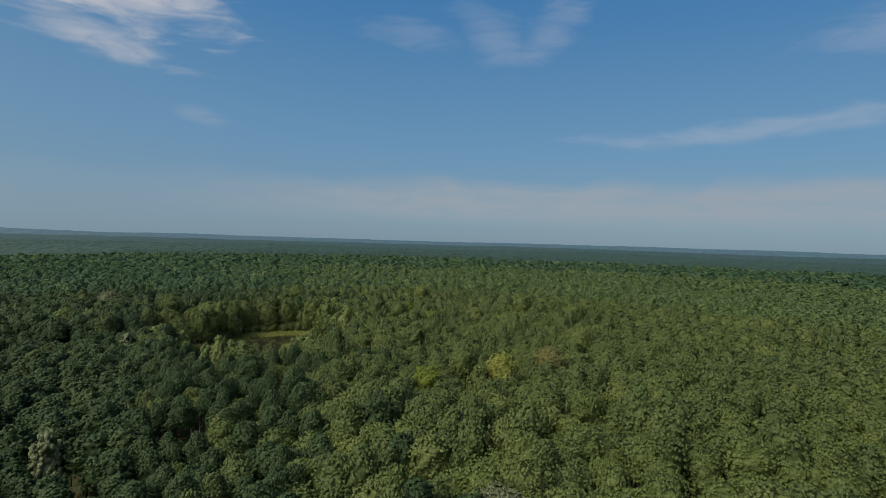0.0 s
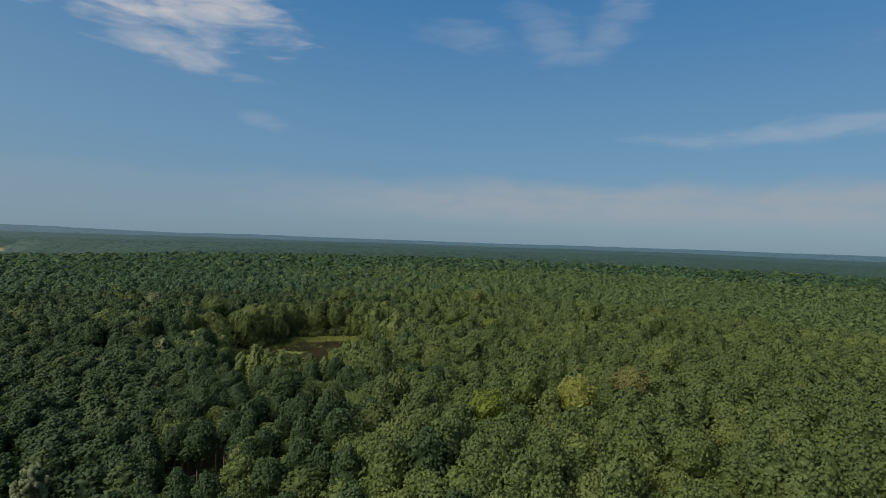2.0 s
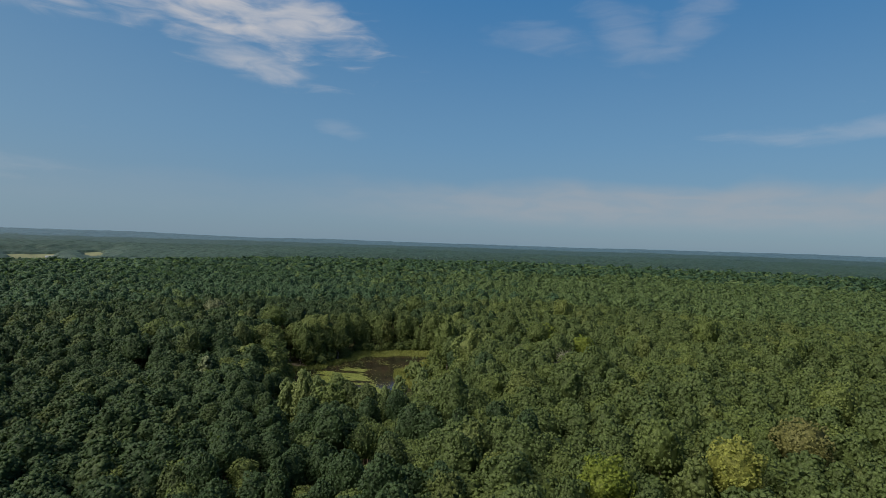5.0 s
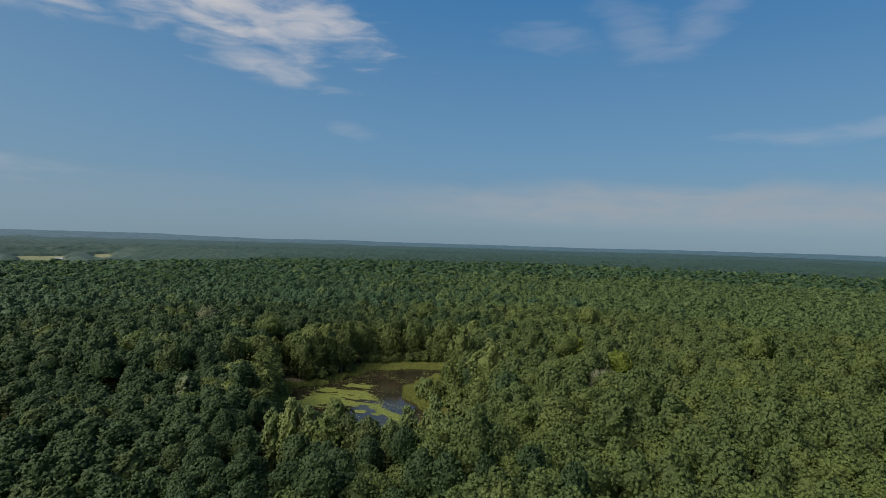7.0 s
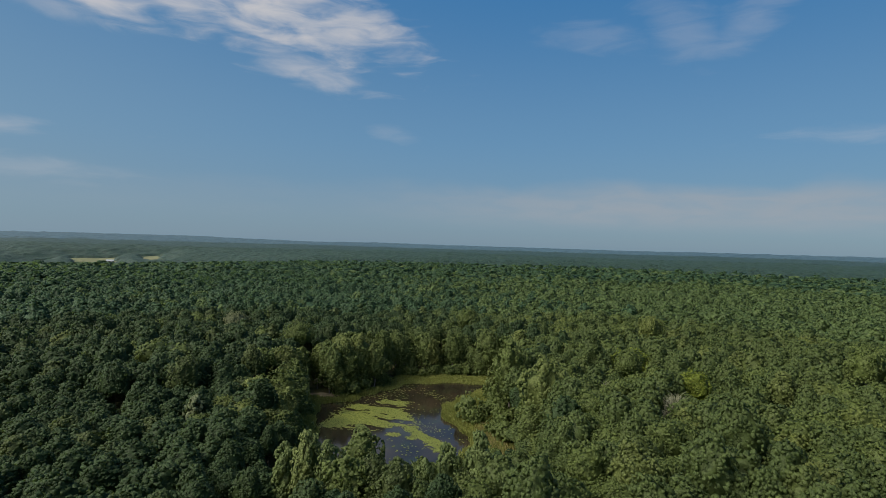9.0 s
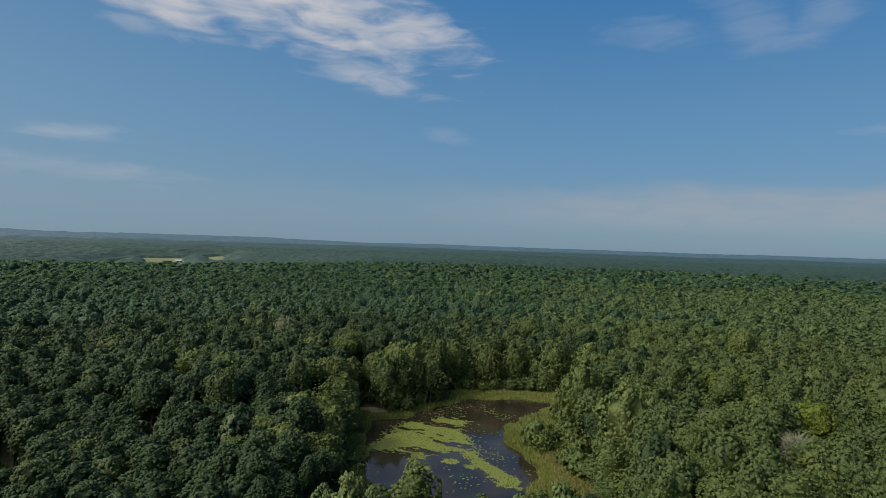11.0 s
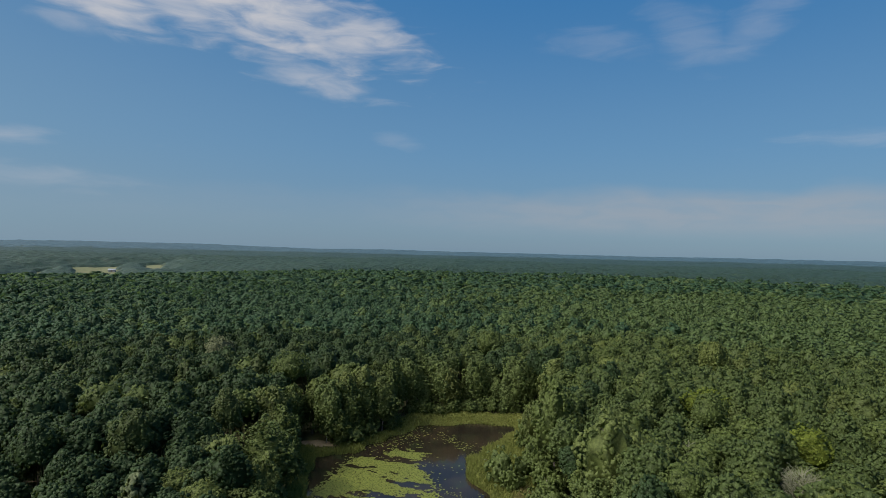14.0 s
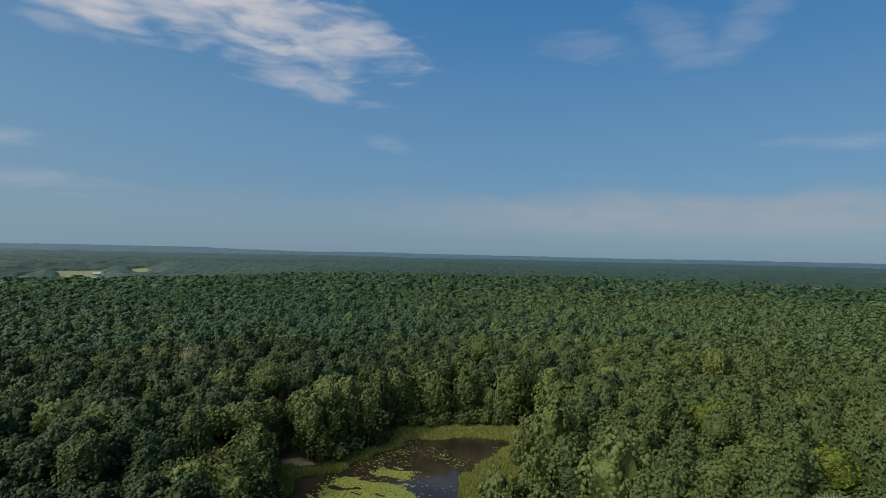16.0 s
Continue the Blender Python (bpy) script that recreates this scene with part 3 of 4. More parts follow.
woods = np.random.default_rng(7)
X, Y = stems(woods, 4.9, -420, 420, -170, 560)
keep = ~open_ground(X, Y) & (woods.uniform(size=len(X)) < 0.95)
keep &= waves(X, Y, 7.5, 2.2) < 0.60 + 0.22 * east_side(X, Y)          # gaps where trees have fallen
away = np.hypot(X, Y - 40)
keep &= (away < 540) & ((Y > 20) | (away < 135)) & (np.abs(X) < 1.35 * np.maximum(Y, 0) + 135)
X, Y = X[keep], Y[keep]
is_pine = woods.uniform(size=len(X)) < pine_share(X, Y)
# pines that wear the needle colour with sunlight painted in, more towards the east
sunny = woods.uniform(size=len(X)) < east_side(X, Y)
# the stretch of wood that is passed nearest, tree by tree
near_score = np.abs(X - 13 + 0.215 * (Y - 50)) + np.maximum(0, Y - 175) * 1.2 + np.where(Y < 44, 500, 0)
shore = -edge_distance(POND, X, Y)
near_score = np.where(shore < np.where(Y > 238, 16, 8), near_score * 0.04, near_score)
near = np.zeros(len(X), bool)
for chosen in (is_pine, ~is_pine):
    order = np.argsort(np.where(chosen, near_score, 1e9))[:285]
    near[order] = True

pines = [make_tree("pine_tree", "pine", 200 + i, woods.uniform(17, 20), woods.uniform(2.5, 3.3), 490, M_PINE, M_BARK_PINE,
                   "tall green pine with a bare reddish-brown trunk", "tree", "pines of the wood") for i in range(7)]
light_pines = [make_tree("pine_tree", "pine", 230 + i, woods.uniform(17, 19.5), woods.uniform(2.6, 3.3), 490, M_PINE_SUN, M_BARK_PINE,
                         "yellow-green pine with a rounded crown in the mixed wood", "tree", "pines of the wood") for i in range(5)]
broads = [make_tree("broadleaf_tree", "broad", 300 + i, woods.uniform(15.5, 18.5), woods.uniform(2.9, 3.8), 490, M_BROAD, M_BARK_PALE,
                    "leafy green broadleaf tree with a rounded crown", "tree", "broadleaf trees of the wood") for i in range(7)]
edges = [make_tree("broadleaf_tree", "edge", 350 + i, woods.uniform(14, 18), woods.uniform(2.9, 4.1), 640, (M_BROAD, M_LIGHT, M_OLIVE, M_BROAD, M_LIGHT)[i], M_BARK_PALE,
                   "leafy green tree with low branches on the pond bank", "tree", "broadleaf trees of the wood") for i in range(5)]
plumes = [make_tree("broadleaf_tree", "plume", 380 + i, woods.uniform(15, 17), woods.uniform(1.7, 2.2), 900, M_PLUME, M_BARK_PALE,
                    "pale green tree with upright plumes of leaves near the pond", "tree", "broadleaf trees of the wood") for i in range(3)]
used = set()
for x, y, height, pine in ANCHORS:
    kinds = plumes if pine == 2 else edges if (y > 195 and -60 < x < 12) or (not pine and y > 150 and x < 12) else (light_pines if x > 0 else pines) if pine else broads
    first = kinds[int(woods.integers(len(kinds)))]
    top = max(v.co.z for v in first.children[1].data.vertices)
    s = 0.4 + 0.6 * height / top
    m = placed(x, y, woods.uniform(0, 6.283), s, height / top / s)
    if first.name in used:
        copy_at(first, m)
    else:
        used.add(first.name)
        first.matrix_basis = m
for x, y, pine, bank, light in zip(X[near], Y[near], is_pine[near], shore[near], sunny[near]):
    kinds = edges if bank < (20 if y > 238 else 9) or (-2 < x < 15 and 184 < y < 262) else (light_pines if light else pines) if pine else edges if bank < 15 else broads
    first = kinds[int(woods.integers(len(kinds)))]
    share = float(stem_share(x, y))
    wide = woods.uniform(0.84, 1.18) * (0.22 + 0.78 * share)
    m = placed(x, y, woods.uniform(0, 6.283), wide, woods.uniform(0.90, 1.08) * share / wide)
    if first.name in used:
        copy_at(first, m)
    else:
        used.add(first.name)
        first.matrix_basis = m


def bank_spots():
    """Places a few metres behind the western and far shore, about four metres apart."""
    rng = np.random.default_rng(61)
    found = []
    for (ax, ay), (bx, by) in zip(POND, POND[1:]):
        length = math.hypot(bx - ax, by - ay)
        for k in range(int(length / 1.2)):
            f = k * 1.2 / length
            off = rng.uniform(4.0, 6.5) if ax < -36 else rng.uniform(11.0, 13.5)
            x, y = ax + f * (bx - ax) - off * (by - ay) / length, ay + f * (by - ay) + off * (bx - ax) / length
            if y > 240 and all(math.hypot(x - q[0], y - q[1]) > 3.7 for q in found) and float(edge_distance(POND, x, y)) < -3.4:
                found.append((x, y, rng.uniform(0.45, 0.98)))
    return found


for x, y, share in bank_spots():
    row = (edges + plumes)[int(woods.integers(len(edges) + 2))]
    copy_at(row, placed(x, y, woods.uniform(0, 6.283), 0.45 + 0.5 * share, share / (0.45 + 0.5 * share)))
for first in pines + light_pines + broads + edges + plumes:
    if first.name not in used:
        for piece in (*first.children, first):
            bpy.data.objects.remove(piece)


def scatter(name, xs, ys, shapes, mat, label, scale=(0.88, 1.13)):
    """All the remaining trees of a kind in one mesh, from a few crown shapes."""
    rng = np.random.default_rng(len(xs))
    pick = rng.integers(len(shapes), size=len(xs))
    parts, tints, normals, triangles, total = [], [], [], [], 0
    for k, (shape, facing, faces) in enumerate(shapes):
        x, y = xs[pick == k], ys[pick == k]
        if not len(x):
            continue
        turn, s, tall, tint = rng.uniform(0, 6.283, len(x)), rng.uniform(*scale, len(x)), rng.uniform(0.93, 1.07, len(x)) * stem_share(x, y), rng.uniform(0, 1, len(x))
        c, d = np.cos(turn) * s, np.sin(turn) * s
        vx = shape[None, :, 0] * c[:, None] - shape[None, :, 1] * d[:, None] + x[:, None]
        vy = shape[None, :, 0] * d[:, None] + shape[None, :, 1] * c[:, None] + y[:, None]
        vz = shape[None, :, 2] * (s ** 0.3 * tall)[:, None] + bank_height(x, y)[:, None]
        parts.append(np.stack([vx, vy, vz], -1).reshape(-1, 3))
        tints.append(np.repeat(tint, len(shape)))
        triangles.append((faces[None] + (total + np.arange(len(x)) * len(shape))[:, None, None]).reshape(-1, 3))
        total += len(x) * len(shape)
        c, d = np.cos(turn), np.sin(turn)
        normals.append(np.stack([facing[None, :, 0] * c[:, None] - facing[None, :, 1] * d[:, None],
                                 facing[None, :, 0] * d[:, None] + facing[None, :, 1] * c[:, None], facing[None, :, 2] + 0 * c[:, None]], -1).reshape(-1, 3))
    mesh = triangle_mesh(name, np.concatenate(parts), np.concatenate(triangles), np.concatenate(tints), np.concatenate(normals))
    return tagged(part(name, mesh, mat), label, "forest", kind="stuff")


def middle_shape(kind, seed, tufts, sides):
    """A lighter crown, with a plain three-sided stem."""
    rng = np.random.default_rng(seed)
    if kind == "pine":
        height, reach = rng.uniform(17, 20), rng.uniform(2.5, 3.3)
    else:
        height, reach = rng.uniform(15.5, 18.5), rng.uniform(2.9, 3.8)
    verts, normals, faces = crown_shape(rng, kind, height, reach, tufts, sides)
    if tufts < 30:
        verts = verts * (1, 1, 0.72) + (0, 0, 0.26 * height)
    a, b, c, top = (0.22, 0, 0), (-0.11, 0.19, 0), (-0.11, -0.19, 0), (0, 0, 13)
    stem = np.array([a, b, top, b, c, top, c, a, top], float)
    faces = np.concatenate([faces, len(verts) + np.arange(9).reshape(-1, 3)])
    return np.concatenate([verts, stem]), np.concatenate([normals, unit(stem * np.array([1, 1, 0]) + 1e-3)]), faces


rest = ~near
in_view = (X < 1.25 * (Y + 25) + 12) & (X > -1.3 * (Y - 15) - 20)
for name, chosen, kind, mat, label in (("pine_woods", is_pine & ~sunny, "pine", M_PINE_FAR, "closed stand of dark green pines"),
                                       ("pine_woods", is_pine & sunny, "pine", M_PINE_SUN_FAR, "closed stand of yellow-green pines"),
                                       ("broadleaf_woods", ~is_pine, "broad", M_BROAD_FAR, "closed stand of mid-green broadleaf trees")):
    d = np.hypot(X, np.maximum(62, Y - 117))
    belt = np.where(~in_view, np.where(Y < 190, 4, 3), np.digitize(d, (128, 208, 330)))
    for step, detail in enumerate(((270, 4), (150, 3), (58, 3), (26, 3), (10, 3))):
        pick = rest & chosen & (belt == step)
        # belts 2 and 3 take the leaf colours that have haze mixed in
        leaves = mat if step < 2 or step > 3 else M_PINE_HAZE if mat is M_PINE_FAR else M_BROAD_HAZE
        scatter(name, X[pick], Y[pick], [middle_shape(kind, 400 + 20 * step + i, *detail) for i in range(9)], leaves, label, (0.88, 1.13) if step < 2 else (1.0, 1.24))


FX, FY = stems(woods, 7.3, -900, 900, 60, 900)
d, way = np.hypot(FX, FY - 40), np.degrees(np.arctan2(FX, FY - 20))
ok = (d >= 537) & (d < 720 + 190 * woods.uniform(size=len(FX))) & (np.abs(way) < 60) & ~open_ground(FX, FY)
FX, FY = FX[ok], FY[ok]
far_pine = woods.uniform(size=len(FX)) < pine_share(FX, FY)
scatter("pine_woods", FX[far_pine], FY[far_pine], [middle_shape("pine", 500 + i, 8, 3) for i in range(9)], M_PINE_HAZE, "closed canopy of far pines", (1.15, 1.5))
scatter("broadleaf_woods", FX[~far_pine], FY[~far_pine], [middle_shape("broad", 520 + i, 8, 3) for i in range(9)], M_BROAD_HAZE, "closed canopy of far broadleaf trees", (1.15, 1.6))


# ---- woods out to the horizon, one uneven canopy a belt ----
def canopy(name, r0, r1, rows, a0, a1, cols, mat, bump, label, tall=14.5):
    rng = np.random.default_rng(rows)
    radii, angles = np.geomspace(r0, r1, rows), np.linspace(a0, a1, cols)
    verts, quads = polar_sheet((0, 40), radii, angles, ground_height)
    verts[:, :2] += rng.uniform(-1.6, 1.6, (len(verts), 2))
    inner = np.max([edge_distance(corners, verts[:, 0], verts[:, 1]) for corners in FIELDS], axis=0) - 8 + 9 * waves(verts[:, 0], verts[:, 1], 16, 3.0)
    grown = 0.42 + 0.58 * smooth(-inner, 0, 60)
    verts[:, 2] += grown * (tall + bump * (rng.uniform(0, 1, len(verts)) ** 1.5) * 1.5 + 2.2 * waves(verts[:, 0], verts[:, 1], 60, 5.0))
    bare = inner > 4
    verts[bare, 2] = ground_height(verts[bare, 0], verts[bare, 1]) + 0.3
    verts[:cols, 2] -= 5
    tris = np.concatenate([quads[:, [0, 1, 2]], quads[:, [0, 2, 3]]])
    tint = np.clip(0.5 + 0.35 * waves(verts[:, 0], verts[:, 1], 90, 6.0) + rng.normal(0, 0.22, len(verts)), 0, 1)
    mesh = triangle_mesh(name, verts, tris, tint)
    mesh.shade_smooth()
    return tagged(part(name, mesh, mat), label, "forest", kind="stuff")


# filler sheet in leaf colour, added to keep gaps between far crowns from going dark
canopy("understorey", 300, 830, 140, -62, 62, 330, M_PINE_HAZE, 1.8, "added lower crowns that lighten the gaps under the canopy", 12.4)
# each farther belt wears a bluer colour that stands in for haze
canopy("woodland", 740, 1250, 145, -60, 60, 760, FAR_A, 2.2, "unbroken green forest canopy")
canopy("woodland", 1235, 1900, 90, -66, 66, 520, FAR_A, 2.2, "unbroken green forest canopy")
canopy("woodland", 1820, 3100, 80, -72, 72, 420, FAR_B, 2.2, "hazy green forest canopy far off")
canopy("backdrop_woods", 2960, 4780, 60, -72, 72, 420, FAR_C, 3.0, "wooded ridges on the horizon, coloured blue-green for haze")
canopy("woodland", 180, 4780, 110, 72, 288, 150, FAR_A, 2.6, "unbroken green forest canopy")
canopy("woodland", 520, 830, 30, 58, 67, 30, FAR_A, 2.6, "unbroken green forest canopy")
canopy("woodland", 520, 830, 30, -67, -58, 30, FAR_A, 2.6, "unbroken green forest canopy")


# ---- pond margin ----
def lily_mat(name, poly, cell, rough, holes, label):
    """A floating mat of leaves with a ragged edge and open leads."""
    poly_a = np.array(poly)
    (x0, y0), (x1, y1) = poly_a.min(0) - 2, poly_a.max(0) + 2
    gx, gy = np.meshgrid(np.arange(x0, x1, cell), np.arange(y0, y1, cell))
    rng = np.random.default_rng(3)
    solid = edge_distance(poly, gx, gy) + rough * (0.6 * waves(gx, gy, 1.5, 1) + 0.7 * waves(gx, gy, 0.6, 2) + rng.normal(0, 0.35, gx.shape))
    lead = 0.5 + 0.5 * waves(gx * 0.55 + 0.2 * gy, gy * 1.5, 3.4, 3.3) + 0.22 * waves(gx, gy * 1.6, 1.2, 5) - 0.30 * smooth(gy - 0.2 * gx, 236, 250)
    solid = np.where(lead < holes, -1, solid)
    on = solid > 0
    verts, faces = [], []
    for x, y in zip(gx[on], gy[on]):
        k, z = len(verts), 0.012 + 0.02 * rng.uniform()
        a = rng.uniform(0, 1.0)
        r = cell * rng.uniform(0.55, 0.85)
        cxy = (x + rng.normal(0, 0.06), y + rng.normal(0, 0.06))
        verts += [(cxy[0] + r * math.cos(a + 1.2566 * i), cxy[1] + r * math.sin(a + 1.2566 * i), z) for i in range(5)]
        faces.append(tuple(range(k, k + 5)))
    return tagged(part(name, triangle_mesh(name, np.array(verts), np.array(faces)), M_LILY), label, "water plants", kind="stuff")


lily_mat("lily_mat", LILY_MAT, 0.30, 1.7, 0.24, "yellow-green mat of floating pond leaves")
lily_mat("lily_mat", LILY_STRIP, 0.30, 0.8, 0.10, "yellow-green strip of floating pond leaves")
for x, y, r in ((-24.9, 211.7, 1.5), (-20.1, 209.9, 1.2), (-30.5, 206.5, 1.6)):
    lily_mat("lily_mat", [(x + r * 1.3 * math.cos(k * 0.785), y + r * math.sin(k * 0.785)) for k in range(8)], 0.30, 0.4, 0.0, "small yellow-green patch of floating leaves")


def lily_pads():
    rng = np.random.default_rng(21)
    verts, faces = [], []
    while len(faces) < 650:
        x, y = rng.uniform(-45, -5), rng.uniform(196, 262)
        inner = float(edge_distance(POND, x, y))
        thick = 0.5 + 0.5 * float(waves(x, y, 5, 8))
        thick = max(0.9 * thick ** 4, 0.9 * float(smooth(y - 0.35 * x, 252, 258) * smooth(x, -24, -32)))
        if inner < 0.8 or rng.uniform() > thick:
            continue
        r, k = rng.uniform(0.10, 0.28), len(verts)
        verts += [(x + r * math.cos(1.047 * i), y + r * math.sin(1.047 * i), 0.012) for i in range(6)]
        faces.append(tuple(range(k, k + 6)))
    return tagged(part("lily_pads", triangle_mesh("lily_pads", np.array(verts), np.array(faces)), M_LILY), "scattered round floating lily leaves", "water plants", kind="stuff")


lily_pads()


def marsh_grass():
    """Tufts of tall grass along the banks and on the marshy eastern shore."""
    rng = np.random.default_rng(31)
    x, y = rng.uniform(-58, 7, 170000), rng.uniform(186, 280, 170000)
    inner = edge_distance(POND, x, y)
    east = (x > -17) & (y > 196) & (y < 252)
    far = y > 232
    depth = np.where(east, 11.5, np.where(far, np.where(x > -37, 8.8, 4.0), 4.5)) + np.where(far, 2.6, 1.2) * waves(x, y, 4, 2)
    wet = np.where(far, 1.0, 0.7) + 1.2 * waves(x, y, 3, 6)
    on = (inner < wet) & (inner > -depth) & ((y > 206) | (x > -8))
    x, y = x[on], y[on]
    z, k = np.maximum(bank_height(x, y), 0), len(x)
    tall = rng.uniform(0.5, 1.3, k) * np.where(y > 250, 0.6, 1.0)
    a = rng.uniform(0, 6.283, k)
    side = np.stack([np.cos(a), np.sin(a), 0 * a], -1) * rng.uniform(0.10, 0.28, (k, 1))
    foot = np.stack([x, y, z], -1)
    tip = foot + np.stack([rng.normal(0, 0.35, k), rng.normal(0, 0.35, k), tall], -1)
    tris = np.stack([foot - side, foot + side, tip], 1)
    return tagged(part("marsh_grass", triangle_mesh("marsh_grass", tris), M_REED), "tufts of yellow-green marsh grass round the pond", "grass", kind="stuff")



def dry_strip():
    """Straw-coloured tufts on the drier ground behind the eastern marsh."""
    rng = np.random.default_rng(33)
    x, y = rng.uniform(-6, 7, 9000), rng.uniform(186, 222, 9000)
    line = -3.0 + 0.30 * (218 - y)
    on = (np.abs(x - line) < 2.2 + 0.8 * waves(x, y, 3, 4)) & (edge_distance(POND, x, y) < -0.5)
    x, y = x[on], y[on]
    k = len(x)
    a = rng.uniform(0, 6.283, k)
    side = np.stack([np.cos(a), np.sin(a), 0 * a], -1) * rng.uniform(0.12, 0.3, (k, 1))
    foot = np.stack([x, y, bank_height(x, y)], -1)
    tip = foot + np.stack([rng.normal(0, 0.35, k), rng.normal(0, 0.35, k), rng.uniform(0.6, 1.5, k)], -1)
    return tagged(part("dry_grass", triangle_mesh("dry_grass", np.stack([foot - side, foot + side, tip], 1)), M_STRAW), "straw-coloured tall dry grass beside the pond", "grass", kind="stuff")


marsh_grass()
dry_strip()
shrubs = [make_tree("shrub", "shrub", 600 + i, 3.6, 2.0, 110, M_BROAD if i else M_LIGHT, M_BARK_PALE, "leafy green shrub on the pond bank", "shrub", "shrubs on the bank") for i in range(4)]
rng = np.random.default_rng(41)
spots = [(-7.5, 224.5, 1.6), (-5.5, 221.5, 1.2), (-2.2, 229.0, 1.1), (-1.0, 214.0, 1.0), (0.5, 237.0, 1.2), (-2.0, 246.0, 1.2), (-47.0, 240.5, 0.9), 
         (-36.5, 257.5, 1.0), (-41.5, 247.5, 1.1), (-14.0, 276.5, 1.2), (-6.5, 276.0, 1.2), (0.5, 270.0, 1.2), (-24.0, 274.0, 0.9), (-10.0, 277.5, 0.8), (-19.0, 277.0, 0.9), (-29.0, 271.0, 1.0), (-34.0, 189.0, 1.1), (-25.0, 186.5, 1.3), (-15.0, 190.5, 1.2), (-8.0, 193.5, 1.1), (-44.0, 195.5, 1.2)]
for _ in range(400):
    x, y = rng.uniform(-60, 10), rng.uniform(184, 276)
    if 2.2 < -float(edge_distance(POND, x, y)) < 7.5 and not (x > -37 and y > 250) and all(math.hypot(x - q[0], y - q[1]) > 2.6 for q in spots) and not (-56 < x < -44 and 232 < y < 242) and not (x > -16 and 200 < y < 250) and len(spots) < 85:
        spots.append((x, y, rng.uniform(0.6, 1.5)))
spots += [(x + rng.uniform(-0.7, 0.7), 185.5 + 0.02 * (x + 22) ** 2 + rng.uniform(-1.2, 1.6), rng.uniform(0.9, 1.5)) for x in np.arange(-40, -4, 2.0)]
spots += [(1.4 + 0.04 * (236 - y) + rng.uniform(-1.3, 1.3), y, rng.uniform(0.9, 1.7)) for y in np.arange(209, 262, 2.6)]
spots += [(x + rng.uniform(-0.9, 0.9), 268.5 + 0.27 * (x + 34) + rng.uniform(-2.0, 2.2), rng.uniform(0.5, 1.15)) for x in np.arange(-35, 1, 2.3)]
for i, (x, y, s) in enumerate(spots):
    s = s * 0.55 if y < 200 and -42 < x < -4 else s
    m = placed(x, y, rng.uniform(0, 6.28), s, rng.uniform(0.85, 1.2))
    if i < len(shrubs):
        shrubs[i].matrix_basis = m
    else:
        copy_at(shrubs[i % len(shrubs)], m)


# a worn, bare spot on the western bank and a fallen branch in the marsh
def bare_bank():
    bm = bmesh.new()
    rng = np.random.default_rng(51)
    hub = bm.verts.new((-52.0, 240.2, float(bank_height(-52.0, 240.2)) + 0.15))
    rim = []
    for k in range(14):
        a, r = k * 0.4488, rng.uniform(0.8, 1.2)
        x, y = -52.0 + 4.2 * r * math.cos(a), 240.2 + 2.3 * r * math.sin(a)
        rim.append(bm.verts.new((x, y, float(bank_height(x, y)) + 0.12)))
    for k in range(14):
        bm.faces.new((hub, rim[k], rim[(k + 1) % 14]))
    return tagged(part("bank", bm, M_BANK), "bare tan soil on the pond bank", "ground", kind="structure")


bare_bank()


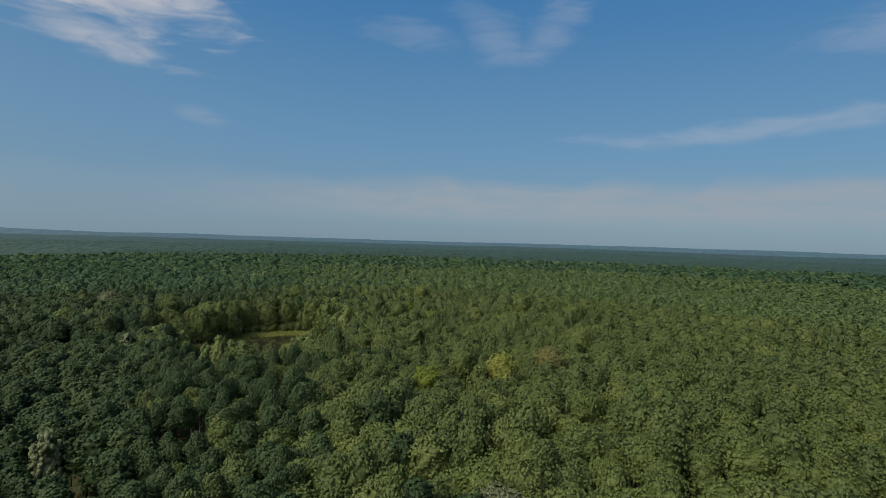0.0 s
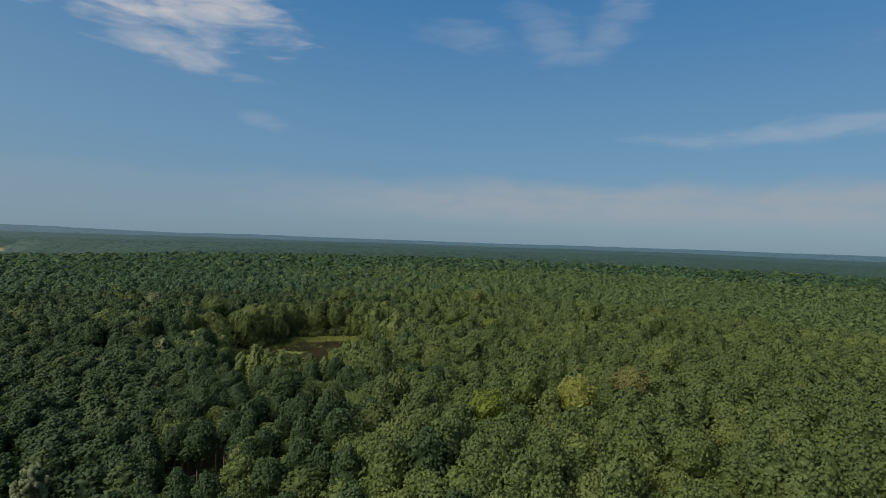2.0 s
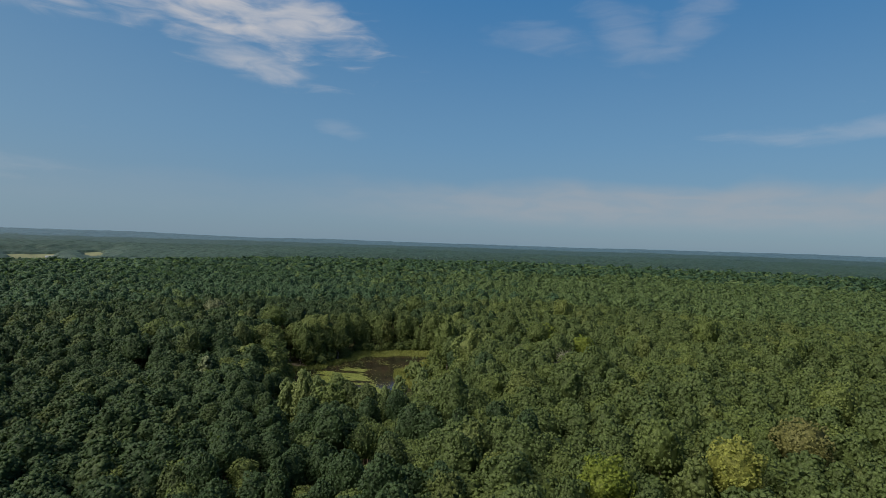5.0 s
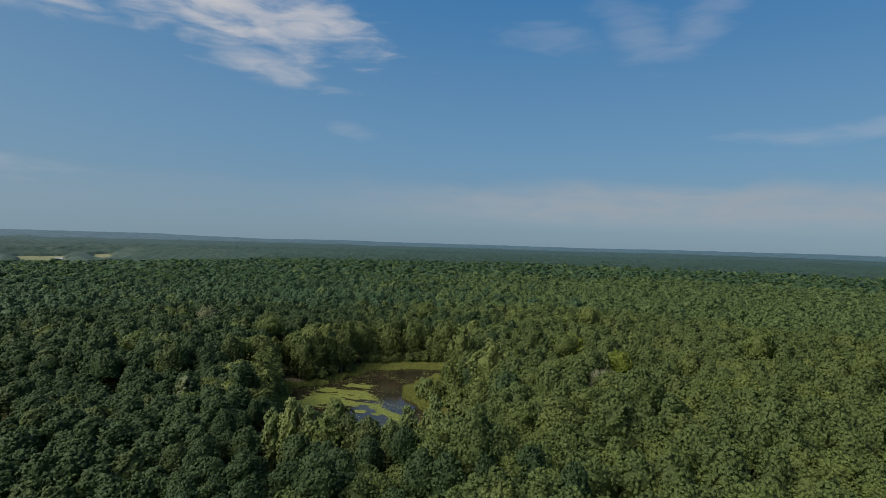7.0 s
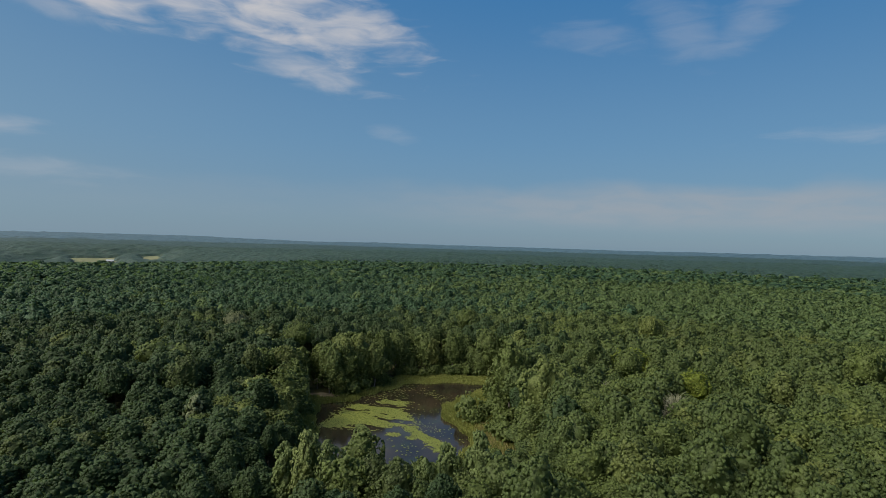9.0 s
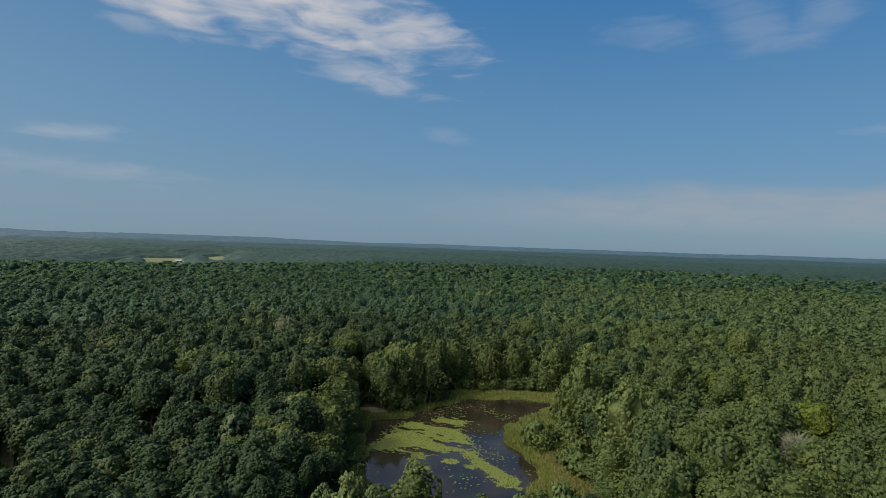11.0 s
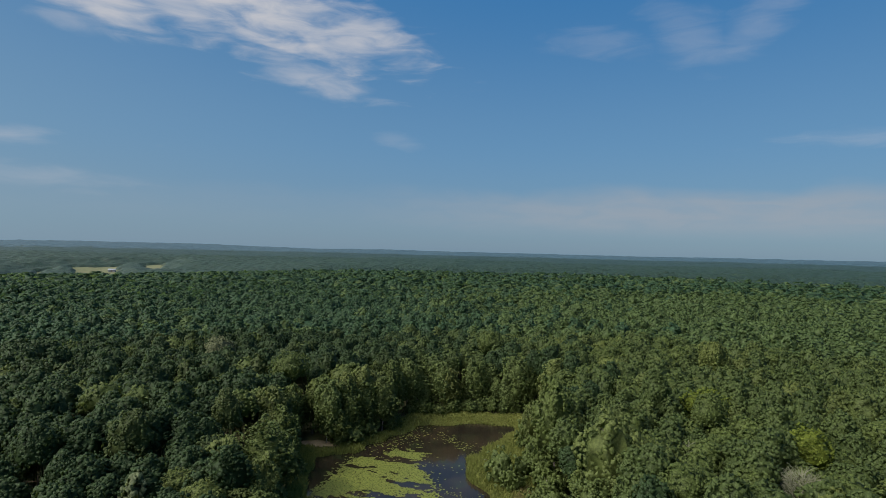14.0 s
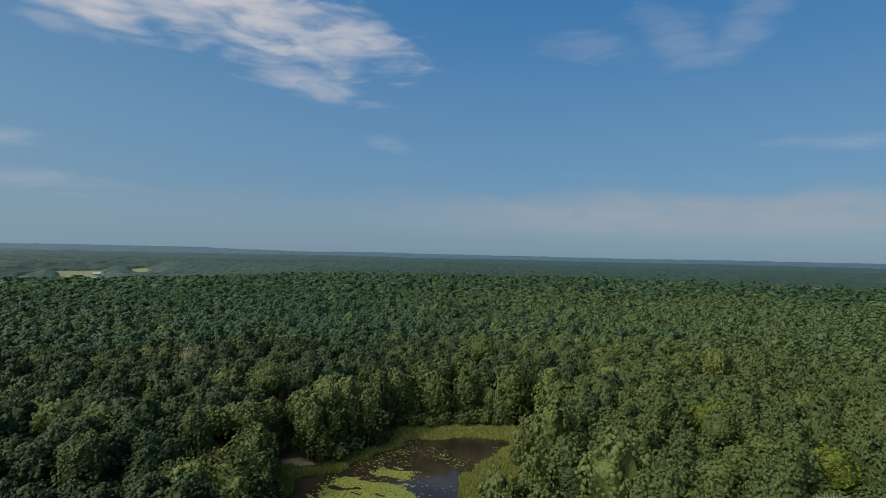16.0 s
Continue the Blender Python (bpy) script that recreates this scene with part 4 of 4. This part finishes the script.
def fallen_branch(x, y, turn):
    branch = new("fallen_branch")
    bm = bmesh.new()
    spine = [Vector((d, 0.12 * math.sin(d * 2), 0.55 + 0.16 * math.sin(d))) for d in np.linspace(0, 4.2, 6)]
    tube(bm, spine, [0.10, 0.09, 0.08, 0.065, 0.05, 0.02], 6)
    part("limb", bm, M_DEADWOOD, branch)
    for k, d in enumerate((1, 2, 3, 4)):
        twig = bmesh.new()
        side = -1 if k % 2 else 1
        tube(twig, [spine[d], spine[d] + Vector((0.5, 0.4 * side, 0.15)), spine[d] + Vector((0.9, 0.9 * side, 0.35))], [0.04, 0.03, 0.01], 4)
        part("twig", twig, M_DEADWOOD, branch)
    root = bmesh.new()
    tube(root, [Vector((0.3, 0, 0.6)), Vector((0.2, 0.1, 0.3)), Vector((0.1, 0.2, -0.2))], [0.07, 0.06, 0.05], 5)
    part("stub", root, M_DEADWOOD, branch)
    tagged(branch, "bleached fallen branch lying in marsh grass", "branch").matrix_basis = placed(x, y, turn, 1.0)


fallen_branch(-12.0, 236.5, -0.5)


# ---- farm buildings at the fields ----
def barn(x, y, turn, length, width, height, label):
    """A small gabled shed: four walls, a dark door and a pale sheet roof with eaves."""
    shed = new("barn")
    l, w = length / 2, width / 2
    walls = bmesh.new()
    ring = [walls.verts.new(p) for p in ((-l, -w, -1), (l, -w, -1), (l, w, -1), (-l, w, -1))]
    top = [walls.verts.new((v.co.x, v.co.y, height)) for v in ring]
    ridge = [walls.verts.new((-l, 0, height * 1.55)), walls.verts.new((l, 0, height * 1.55))]
    for k in range(4):
        walls.faces.new((ring[k], ring[(k + 1) % 4], top[(k + 1) % 4], top[k]))
    walls.faces.new((top[3], top[0], ridge[0]))
    walls.faces.new((top[1], top[2], ridge[1]))
    part("wall", walls, M_BARN_WALL, shed)
    roof = bmesh.new()
    for side in (-1, 1):
        lower = [(-l - 0.5, side * (w + 0.6), height * 0.86), (l + 0.5, side * (w + 0.6), height * 0.86)]
        upper = [(l + 0.5, 0, height * 1.62), (-l - 0.5, 0, height * 1.62)]
        under = [roof.verts.new(p) for p in lower + upper]
        over = [roof.verts.new((p[0], p[1], p[2] + 0.15)) for p in lower + upper]
        roof.faces.new(over)
        roof.faces.new(under[::-1])
        for k in range(4):
            roof.faces.new((under[k], under[(k + 1) % 4], over[(k + 1) % 4], over[k]))
    part("roof", roof, M_BARN_ROOF, shed, "pale sheet-metal roof")
    door = bmesh.new()
    bmesh.ops.create_cube(door, size=1.0, matrix=Matrix.Translation((0, -w - 0.05, height * 0.4)) @ Matrix.Diagonal((width * 0.35, 0.1, height * 0.8, 1)))
    part("door", door, M_BARK_PINE, shed, "dark wooden door")
    tagged(shed, label, "barn").matrix_basis = pose(x, y, float(ground_height(x, y)) + 1.0, 0, 0, turn)


barn(-864, 1242, 25, 14, 8, 4.0, "pale-roofed farm shed at the edge of a field")
barn(-862, 1303, 60, 9, 6, 3.2, "small white farm shed between two fields")
